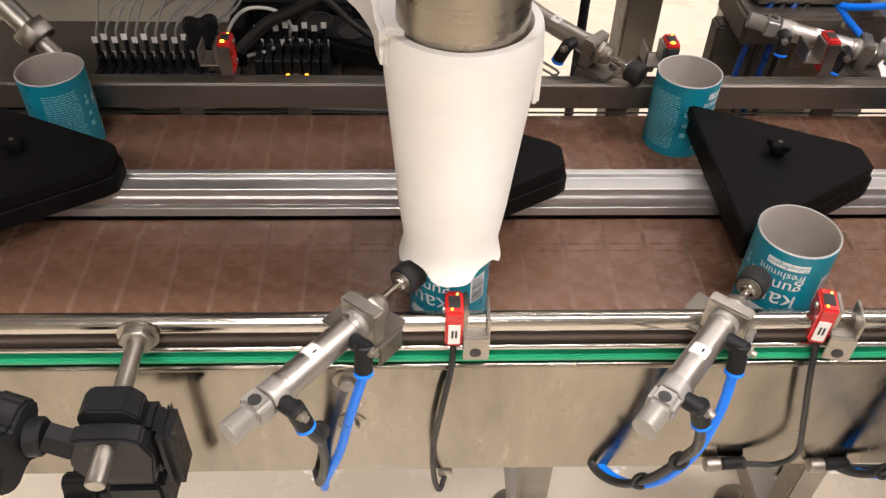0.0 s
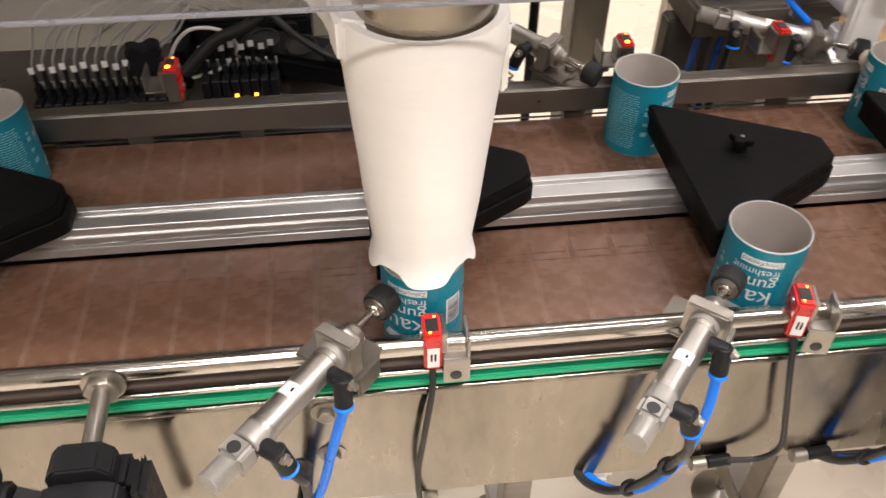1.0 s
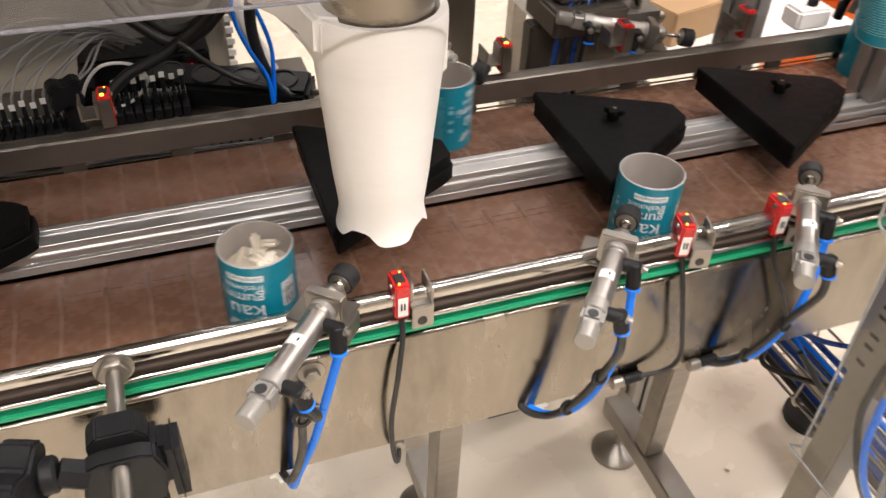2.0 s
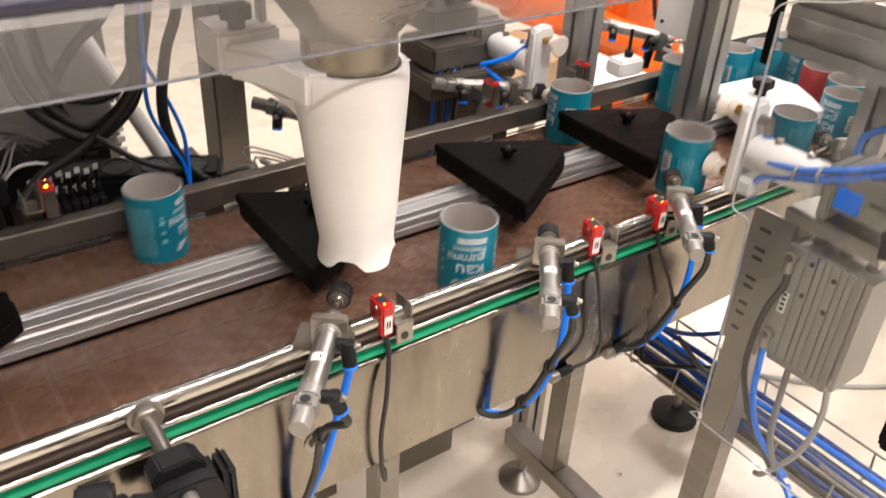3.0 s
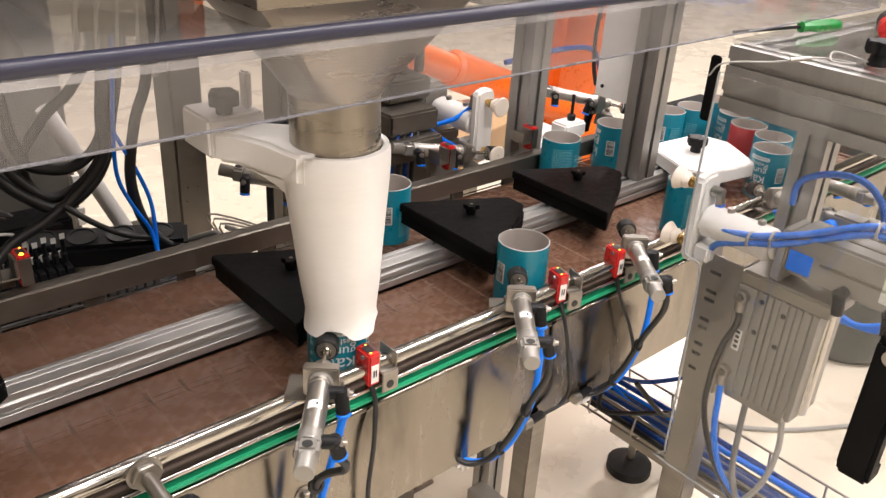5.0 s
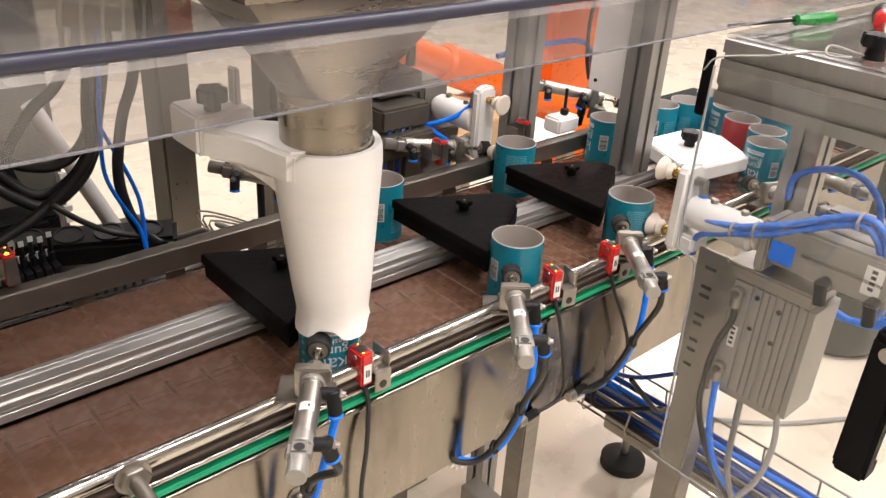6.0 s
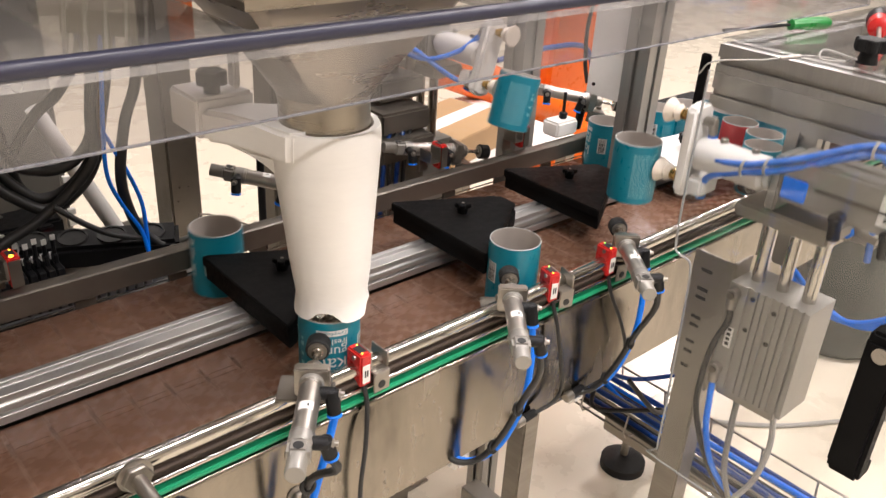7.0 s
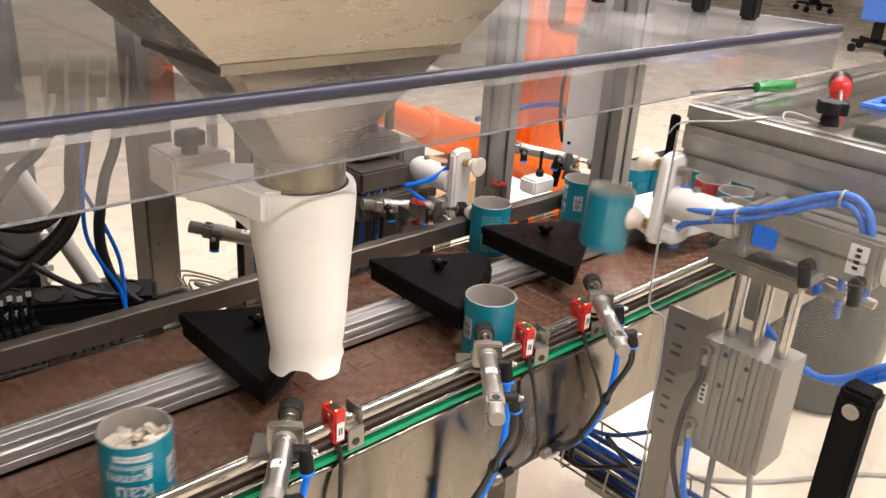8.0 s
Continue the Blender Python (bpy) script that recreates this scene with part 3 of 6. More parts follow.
part("upright_rod", rod((0.004, -0.070, 0.846), (0.004, -0.070, 0.60), 0.0066, 24), STEEL, clamp)
kn = part("knob", moved(star(0.033, 4, 0.026, 0.42), pose(-0.078, -0.096, 0.834, 20, 90, 0)), BLACKG, clamp, "black star-shaped hand knob")
part("stem", join(rod((-0.052, -0.096, 0.834), (-0.040, -0.096, 0.834), 0.0135, 24, 0.002), rod((-0.040, -0.096, 0.834), (-0.022, -0.098, 0.826), 0.0112, 6)), BLACKG, kn)
part("lower_body", box(-0.024, 0.020, -0.09, -0.055, 0.715, 0.758, 0.004), BLACKG, clamp)
k2 = part("knob", moved(star(0.027, 5, 0.024, 0.4), pose(-0.055, -0.082, 0.735, 0, 90, 0)), BLACKG, clamp, "black star-shaped hand knob")
part("stem", rod((-0.04, -0.082, 0.735), (-0.02, -0.082, 0.735), 0.0105, 16, 0.001), BLACKG, k2)

# ---- filling spout and hopper ----
NX, NY = 0.0060, 0.0450
spout = thing("filling_spout", pose(NX, NY, 0), "white tapered plastic filling spout under a steel funnel", "spout")


def spout_mesh():
    seg = 72
    prof_o = [(0.0358, 0.908), (0.0368, 0.917), (0.0386, 0.930), (0.0404, 0.944), (0.0438, 0.980), (0.0480, 1.020), (0.0516, 1.054), (0.0524, 1.066), (0.0522, 1.076), (0.0510, 1.0795)]
    prof_i = [(0.0455, 1.0795), (0.0442, 1.076), (0.0435, 1.03), (0.039, 0.965), (0.0352, 0.92)]
    bm = bmesh.new()
    rings = []

    def ring(r, z, lip=None):
        out = []
        for k in range(seg):
            a = 2 * math.pi * k / seg
            if lip is None:
                rr, zz = r, z
            else:
                c = math.cos(4 * a)
                w = 0.5 + 0.5 * c
                w = 0.5 + 0.5 * math.tanh(2.0 * c + 0.5) / math.tanh(2.5)
                zz = 0.9015 - 0.0105 * w
                rr = r + 0.0028 * w
            out.append(bm.verts.new((rr * math.cos(a), rr * math.sin(a), zz)))
        return out

    rings.append(ring(0.0350, 0, 1))
    rings.append(ring(0.0366, 0, 1))
    for r, z in prof_o:
        rings.append(ring(r, z))
    for r, z in prof_i:
        rings.append(ring(r, z))
    rings.append(rings[0])
    for a, b in zip(rings, rings[1:]):
        for k in range(seg):
            bm.faces.new((a[k], a[(k + 1) % seg], b[(k + 1) % seg], b[k]))
    return bm




def leaned(bm, k=0.088, z0=0.89):
    """The spout leans back a little."""
    for v in bm.verts:
        v.co.y += k * (v.co.z - z0)
        v.co.x += 0.022 * (v.co.z - z0)
    return bm


part("spout_body", leaned(spout_mesh()), WHITE, spout, "white printed plastic cone with a wavy lip", smooth=50)
part("bracket_arm", prism([(-0.030, -0.012), (-0.048, -0.004), (-0.0525, 0.016), (-0.0545, 0.040), (-0.066, 0.072), (-0.081, 0.098), (-0.030, 0.098), (-0.004, 0.075), (0.0, 0.050)], 1.0505, 1.0815, 0.004, 3), WHITE, spout, "white bracket arm")
web = prism([(-0.010, 1.0503), (-0.010, 1.022), (0.004, 1.031), (0.018, 1.039), (0.036, 1.045), (0.064, 1.0503)], -0.012, 0.010, 0.003, 2)
part("bracket_web", moved(web, pose(-0.032, 0.026, 0, 0, 0, 112) @ Matrix(((1, 0, 0, 0), (0, 0, -1, 0), (0, 1, 0, 0), (0, 0, 0, 1)))), WHITE, spout, "white rounded web under the arm")
part("bracket_block", box(-0.083, -0.022, 0.0985, 0.156, 1.052, 1.091, 0.003), WHITE2, spout, "pale plastic clamping block")
part("bracket_clip", box(-0.036, -0.029, 0.110, 0.124, 1.0912, 1.128, 0.002), WHITE2, spout)
part("bracket_knob", moved(join(star(0.015, 5, 0.014), lathe([(0.008, -0.008), (0.008, 0.0)], 16)), pose(-0.059, 0.112, 1.099)), BLACKG, spout, "black clamping knob")
part("clip_tab", box(0.0505, 0.0570, 0.006, 0.028, 1.020, 1.066, 0.002), WHITE, spout)
hopper = thing("steel_hopper", pose(NX, NY, 0), "large brushed stainless hopper with a round outlet tube", "hopper")
part("outlet_tube", leaned(lathe([(0.0425, 1.040), (0.0425, 1.108), (0.0412, 1.108), (0.0412, 1.040)], 64, True)), SHADE, hopper, "round steel outlet tube")


def round_to_square(z0, z1, r, cx, cy, x0, x1, y0, y1, t=0.0015, n=64, steps=5):
    """A sheet transition from a round tube to an oblong opening, with folded corners."""
    bm = bmesh.new()
    def outline(f, inset):
        out = []
        for k in range(n):
            a = 2 * math.pi * (k + 0.5) / n
            c, d = math.cos(a), math.sin(a)
            m = max(abs(c), abs(d))
            sx, sy = (x1 if c > 0 else -x0) - inset, (y1 if d > 0 else -y0) - inset
            px = (1 - f) * (cx + (r - inset) * c) + f * (sx * abs(c) / m * (1 if c > 0 else -1))
            py = (1 - f) * (cy + (r - inset) * d) + f * (sy * abs(d) / m * (1 if d > 0 else -1))
            out.append(bm.verts.new((px, py, z0 + (z1 - z0) * f)))
        return out
    rings = [outline(k / steps, 0.0) for k in range(steps + 1)] + [outline(k / steps, t) for k in range(steps, -1, -1)]
    rings.append(rings[0])
    for p, q in zip(rings, rings[1:]):
        for k in range(n):
            bm.faces.new((p[k], p[(k + 1) % n], q[(k + 1) % n], q[k]))
    return bm


part("funnel_cone", round_to_square(1.107, 1.208, 0.0428, 0.0048, 0.0190, -0.114, 0.116, -0.064, 0.062), SHADE, hopper, "steel funnel from round tube to oblong hopper", smooth=20)


def flared(low, high, z0, z1, t=0.002):
    """Four sloping sheet walls between two oblong outlines (x0, x1, y0, y1)."""
    bm = bmesh.new()
    def ring(b, z, i):
        return [bm.verts.new(p) for p in ((b[0] + i, b[2] + i, z), (b[1] - i, b[2] + i, z), (b[1] - i, b[3] - i, z), (b[0] + i, b[3] - i, z))]
    rings = [ring(low, z0, 0), ring(high, z1, 0), ring(high, z1, t), ring(low, z0, t)]
    rings.append(rings[0])
    for p, q in zip(rings, rings[1:]):
        for k in range(4):
            bm.faces.new((p[k], p[(k + 1) % 4], q[(k + 1) % 4], q[k]))
    return bm


part("hopper_body", join(flared((-0.116, 0.118, -0.066, 0.064), (-0.36, 0.34, -0.130, 0.25), 1.2085, 1.430), flared((-0.36, 0.34, -0.130, 0.25), (-0.36, 0.34, -0.130, 0.25), 1.4302, 1.66)), SHADE, hopper, "oblong tapered hopper body")
part("hopper_neck", flared((-0.118, 0.120, -0.068, 0.066), (-0.118, 0.120, -0.068, 0.066), 1.204, 1.212), SHADE, hopper, "folded seam of the hopper")

# ---- clear cover over the machine ----
FY, FZ0, FZ1, FX0, FX1 = -0.037, 1.128, 1.187, -1.2, 0.905
cover = thing("clear_cover", pose(0, 0, 0), "bent clear polycarbonate machine cover with smeary surface", "cover")
c1 = part("front_flap", box(FX0, FX1, FY, FY + 0.003, FZ0, FZ1 - 0.004), FLAP, cover)
HOLE = (NX - 0.112, NX + 0.114, NY - 0.062, NY + 0.060)
c2 = part("top_sheet", join(box(FX0, HOLE[0], FY + 0.006, 0.62, FZ1, FZ1 + 0.003), box(HOLE[1], FX1, FY + 0.006, 0.62, FZ1, FZ1 + 0.003),
                            box(HOLE[0], HOLE[1], FY + 0.006, HOLE[2], FZ1, FZ1 + 0.003), box(HOLE[0], HOLE[1], HOLE[3], 0.62, FZ1, FZ1 + 0.003)), SHEET, cover)
c3 = part("end_flap", box(FX1 - 0.003, FX1, FY + 0.004, 0.62, FZ0, FZ1 - 0.004), SHEET, cover)
c4 = part("bend", join(rod((FX0, FY + 0.004, FZ1 - 0.001), (FX1, FY + 0.004, FZ1 - 0.001), 0.0062, 16), rod((FX1 - 0.004, FY + 0.008, FZ1 - 0.001), (FX1 - 0.004, 0.62, FZ1 - 0.001), 0.005, 12)), BEND, cover, "rounded bend of the clear sheet, its dark look painted navy")
c5 = part("lower_edge", box(FX0, FX1, FY - 0.0002, FY + 0.0032, FZ0 - 0.0012, FZ0), CUT, cover, "pale cut edge")
# added strip: paints the light caught just below the bend
c6 = part("bend_flank", box(FX0, FX1, FY - 0.0015, FY - 0.0003, FZ1 - 0.0125, FZ1 - 0.007), BEND_SHINE, cover, "hazy strip standing in for the highlight below the bend")
for c in (c1, c2, c3, c4, c6):
    c.visible_shadow = False
for hx, hy in ((0.72, 0.28), (0.80, 0.06)):
    t = thing("cover_handle", pose(hx, hy, FZ1 + 0.004), "black plastic pull handle on the clear cover", "handle", "cover handles")
    part("grip", join(box(-0.012, 0.012, -0.012, 0.012, 0, 0.05, 0.004), box(-0.010, 0.010, -0.012, 0.09, 0.04, 0.056, 0.004), box(-0.012, 0.012, 0.072, 0.095, 0, 0.05, 0.004)), BLACKG, t)


# ---- paper cans ----
R, H = 0.0318, 0.084


def can_parts(t, sleeve=TEAL, prints=True):
    part("sleeve", lathe([(R, 0.0015), (R, H - 0.0012), (R - 0.0004, H - 0.0012), (R - 0.0004, 0.0015)], 56, True), sleeve, t, "printed teal card sleeve" if prints else "")
    part("liner", lathe([(R - 0.0004, 0.0008), (R - 0.0004, H - 0.0005), (R - 0.0012, H), (R - 0.0016, H - 0.0005), (R - 0.0016, 0.004), (R - 0.0016, 0.0008)], 56, True), CARD, t, "grey card inner wall")
    part("rim", lathe([(R - 0.0001, H - 0.0014), (R + 0.0002, H - 0.0006), (R - 0.0006, H + 0.0001), (R - 0.0014, H - 0.0006), (R - 0.0011, H - 0.0014)], 56, True), RIMW, t, "pale card rim")
    part("base", lathe([(R - 0.0012, 0.003), (R - 0.0012, 0.005)], 48), CARD, t, "pale card base disc")
    if not prints:
        return
    rr = R + 0.00025
    rnd = random.Random(5)

    def print_part(name, bm, material, turn, height, label=""):
        # the cans travel upside down, so all print stands on its head
        bmesh.ops.rotate(bm, cent=(0, 0, 0), matrix=Matrix.Rotation(math.pi, 3, "Z"), verts=bm.verts[:])
        part(name, wrap(bm, rr, math.radians(turn), height), material, t, label)

    print_part("lettering", words("kau", 0.0240), INK, 30, 0.035, "white word in lower case")
    print_part("lettering", words("gummi", 0.0165), INK, 30, 0.0505, "pale word")
    print_part("lettering", words("freshmint", 0.0098), INK, 30, 0.0618, "pale word")
    print_part("banner", flat(-0.0005, 0.0325, -0.0033, 0.0033), INK, 30, 0.0715, "white banner")
    tx = words("Zahnpflegend", 0.0058)
    bmesh.ops.rotate(tx, cent=(0, 0, 0), matrix=Matrix.Rotation(math.pi, 3, "Z"), verts=tx.verts[:])
    part("lettering", wrap(tx, rr + 0.0002, math.radians(29.5), 0.0715), TEAL, t, "teal word on the white banner")
    print_part("banner", prism([(0.02, -0.006), (0.034, -0.006), (0.040, 0.004), (0.034, 0.004)], 0, 0.0001), INK, 30, 0.016, "white corner patch")
    # barcode
    print_part("barcode_field", flat(-0.0075, 0.0075, -0.0135, 0.0135), INK, 72, 0.046, "white barcode field")
    bars = bmesh.new()
    y = -0.0118
    pieces = []
    while y < 0.0115:
        w = rnd.choice((0.0004, 0.0008, 0.0012))
        pieces.append(moved(flat(-0.006, 0.006, y, y + w), Matrix.Identity(4)))
        y += w + rnd.choice((0.0005, 0.0009))
    bars.free()
    bm = join(*pieces)
    part("barcode", wrap(bm, rr + 0.0002, math.radians(72), 0.046), BLACKINK, t, "black bars")
    # small print in fine lines and a row of marks
    def lines(cx, n, z0, dz, w, th):
        out = []
        for k in range(n):
            a = -w / 2
            while a < w / 2 - 0.002:
                l = rnd.uniform(0.002, 0.006)
                out.append(flat(a, min(a + l, w / 2), k * dz - th / 2, k * dz + th / 2))
                a += l + 0.0012
        return join(*out)
    part("small_print", wrap(lines(0, 24, 0, 0.0026, 0.034, 0.0010), rr, math.radians(-108), 0.011), INK2, t, "fine pale print lines")
    part("small_print", wrap(lines(0, 13, 0, 0.0036, 0.020, 0.0011), rr, math.radians(122), 0.014), INK2, t, "fine pale print lines")
    marks = join(flat(-0.0028, 0.0028, 0, 0.0052), flat(-0.0024, 0.0024, 0.012, 0.016), flat(-0.0026, 0.0026, 0.024, 0.029), flat(-0.0016, 0.0016, 0.031, 0.0345))
    part("marks", wrap(marks, rr, math.radians(-62), 0.026), INK2, t, "small pale symbols")


def can(label="open teal paper can printed upside down, on the brown belt"):
    t = thing("paper_can", pose(0, 0, B), label, "can", "paper cans")
    return t


master = can()
can_parts(master)
gum_rnd = random.Random(11)


def gum(parent):
    for k in range(26):
        a, r = gum_rnd.uniform(0, 6.28), R * 0.78 * math.sqrt(gum_rnd.random())
        z = 0.058 + gum_rnd.uniform(0, 0.014)
        bm = box(-0.0085, 0.0085, -0.0048, 0.0048, -0.0032, 0.0032, 0.0028, 3)
        part("gum_piece", bm, GUM, parent, at=pose(r * math.cos(a), r * math.sin(a), z, gum_rnd.uniform(-40, 40), gum_rnd.uniform(-50, 50), gum_rnd.uniform(0, 180)))
    part("gum_filling", lathe([(R - 0.002, 0.006), (R - 0.002, 0.056), (0.001, 0.060)], 32), GUM, parent)


# each can: a turn about its axis; -90 turns the word to the front
cans = {}
SPECS = {"A": -120, "B": -120, "C": 98, "D": -12, "E": -35, "F": 158, "G": -22, "L": 45, "H": 140}
for key, turn in SPECS.items():
    cans[key] = master if key == "A" else copy_thing(master, pose(0, 0, B))
    cans[key].name = "paper_can"
gum(cans["A"])
heap = thing("gum_heap", pose(NX, NY, B + 0.30), "heap of white gum pieces that drops into the can", "gum")
gum(heap)
tagged(cans["A"], "teal paper can full of white gum pieces, under the spout", "can")
tagged(cans["B"], "teal paper can printed upside down, later filled with gum", "can")

# waiting cans on the infeed
for k, (qx, qy, turn) in enumerate(((0.880, 0.058, 175), (0.940, 0.090, 200), (0.905, 0.285, 130), (0.972, 0.272, 90), (1.042, 0.118, 60), (1.010, 0.205, 150), (1.105, 0.170, 20), (1.060, 0.272, 45), (1.15, 0.235, 80))):
    tagged(copy_thing(cans["C"], pose(qx, qy, B, 0, 0, turn)), "teal paper can waiting in the queue at the infeed", "can")
redcan = thing("paper_can", pose(0.965, 0.152, B, 0, 0, 30), "red paper can among the teal ones at the infeed", "can", "paper cans")
can_parts(redcan, REDCARD, False)
redcan.children[0]["label"] = "printed red card sleeve"
# ---- infeed plate ----
plate = thing("infeed_plate", pose(0.815, 0.152, B + 0.036, 0, 0, -12), "white plastic infeed guide plate with a black knob", "guide")
part("body", prism([(-0.085, -0.05), (-0.06, -0.082), (0.055, -0.075), (0.09, 0.02), (0.07, 0.075), (-0.06, 0.06)], 0, 0.024, 0.002), WHITE2, plate)
part("knob", moved(join(star(0.018, 5, 0.014), lathe([(0.009, -0.012), (0.009, 0.0)], 16)), pose(-0.005, 0.005, 0.036)), BLACKG, plate, "black star knob")
solo("infeed_block", box(1.01, 1.17, 0.322, 0.385, 0.80, 0.850, 0.004), BLACKP, "dark block beside the infeed", "block")

# ---- upright aluminium profiles ----
def profile_post(name, x, y, z0, z1, w, h, label):
    return solo(name, slot_profile(w, h, z1 - z0), ALU_OLD, label, "post", "profile posts", at=pose(x, y, z0))


profile_post("profile_post", 0.6295, 0.3895, 0.0, 1.36, 0.045, 0.045, "upright slotted aluminium profile behind the conveyor")
profile_post("profile_post", 0.688, 0.188, B + 0.0345, 1.36, 0.045, 0.045, "upright slotted aluminium profile on the centre guide")
panel = thing("switch_panel", pose(0.7020, 0.256, 0), "white mounting plate fixed behind the profile post", "panel")
part("sheet", box(-0.004, 0.004, -0.045, 0.045, 0.940, 1.17, 0.001), WHITE2, panel)
part("fixing_strip", box(-0.004, 0.004, -0.060, -0.0452, 0.96, 1.15, 0.001), ALU_OLD, panel)
for sy in (-0.028, 0.030):
    part("screw", rod((-0.0065, sy, 0.958), (-0.004, sy, 0.958), 0.003, 10), BLACKG, panel)
part("cable", hose([(-0.002, 0.048, 1.12), (-0.002, 0.060, 1.05), (-0.002, 0.056, 0.99), (-0.002, 0.046, 0.955)], 0.0035), CABLE, panel)


# ---- lift and flip units ----
def flip_head():
    """Origin on the turning axis, at the cups' mid height; cups face +y."""
    t = thing("flip_head", pose(0, 0, 0), "white turning gripper head with two suction cups", "gripper", "flip heads")
    pl = [(-0.020, -0.055), (-0.010, -0.062), (0.010, -0.062), (0.020, -0.055), (0.020, 0.055), (0.010, 0.062), (-0.010, 0.062), (-0.020, 0.055)]
    part("bracket", moved(prism(pl, 0, 0.017, 0.004, 3), pose(0, -0.036, 0, 90)), WHITE2, t, "white rounded bracket plate")
    part("bracket_foot", box(-0.020, 0.020, -0.078, -0.054, -0.052, -0.028, 0.004), WHITE2, t)
    for z in (0.041, -0.041):
        c = part("suction_cup", moved(lathe([(0.0145, 0.0), (0.0165, 0.0015), (0.0135, 0.007), (0.0100, 0.012), (0.0115, 0.015), (0.0075, 0.021)], 28), pose(0, 0.0, z, 90)), SILICON, t, "milky suction cup")
        part("fitting", join(moved(hexnut(0.0078, 0.0, 0.009), pose(0, -0.020, z, 90)), rod((0, -0.028, z), (0, -0.037, z), 0.005, 12)), BRASS, c, "brass fitting")
        e = part("elbow", join(rod((0, -0.054, z), (0, -0.070, z), 0.0065, 14, 0.001), rod((0, -0.064, z + 0.004), (0.004, -0.066, z - 0.016), 0.006, 14, 0.001)), STEEL, t, "nickel hose elbow")
        part("collar", rod((0.004, -0.066, z - 0.016), (0.0045, -0.0663, z - 0.019), 0.0064, 14), BLUE2, e, "blue collar")
    part("turn_body", join(rod((0, -0.054, 0), (0, -0.150, 0), 0.0215, 36, 0.004), rod((0, -0.150, 0), (0, -0.158, 0), 0.016, 28, 0.002)), WHITE2, t, "white round drive sleeve")
    part("shaft", rod((0, -0.157, 0), (0, -0.186, 0), 0.006, 16), CHROME, t)
    for y in (-0.085, -0.128):
        part("set_screw", rod((0.0, y, 0.020), (0.0, y, 0.027), 0.005, 12, 0.0008), STEEL, t)
    return t


def carriage():
    """Origin below the head's axis, at the head's own origin; moves up and down."""
    t = thing("lift_carriage", pose(0, 0, 0), "aluminium carriage with a horizontal pneumatic cylinder", "carriage", "lift carriages")
    part("bridge", box(-0.030, 0.034, -0.246, -0.128, -0.0535, -0.034, 0.003), STEEL, t, "milled steel bridge plate")
    part("holder", join(box(-0.027, 0.027, -0.175, -0.161, -0.034, 0.034, 0.003), rod((0, -0.174, 0), (0, -0.160, 0), 0.012, 28, 0.002)), ALU_CAST, t)
    part("slide_cylinder", box(-0.027, 0.030, -0.322, -0.1755, -0.018, 0.038, 0.004), ALU_CAST, t, "square aluminium cylinder body")
    part("groove", join(box(-0.0285, -0.027, -0.31, -0.216, 0.007, 0.011), box(-0.002, 0.004, -0.31, -0.216, 0.0375, 0.0392)), DARKSTEEL, t)
    part("blue_plate", box(-0.0290, -0.0268, -0.208, -0.178, -0.012, 0.014, 0.001), BLUE, t, "blue type plate")
    part("end_cap", rod((0, -0.322, 0.010), (0, -0.352, 0.010), 0.026, 32, 0.003), WHITE2, t, "white round end cap")
    part("type_label", box(-0.0285, -0.0272, -0.308, -0.288, -0.006, 0.028), PAPER, t, "white marker label")
    part("label_print", join(*[box(-0.0290, -0.0285, -0.301, -0.295, 0.000 + 0.007 * k, 0.004 + 0.007 * k) for k in range(4)]), BLACKINK, t)
    for y in (-0.306, -0.250):
        part("fitting", join(rod((-0.024, y, -0.012), (-0.040, y, -0.012), 0.008, 16, 0.001), rod((-0.036, y, -0.012), (-0.038, y - 0.004, -0.036), 0.0072, 14, 0.001)), BLACKG, t)
    for y in (-0.166, -0.199, -0.233):
        part("guide_rod", rod((0.002, y, -0.0534), (0.002, y, -0.206), 0.0085 if y != -0.199 else 0.0075, 24), CHROME, t, "polished guide rod")
    return t


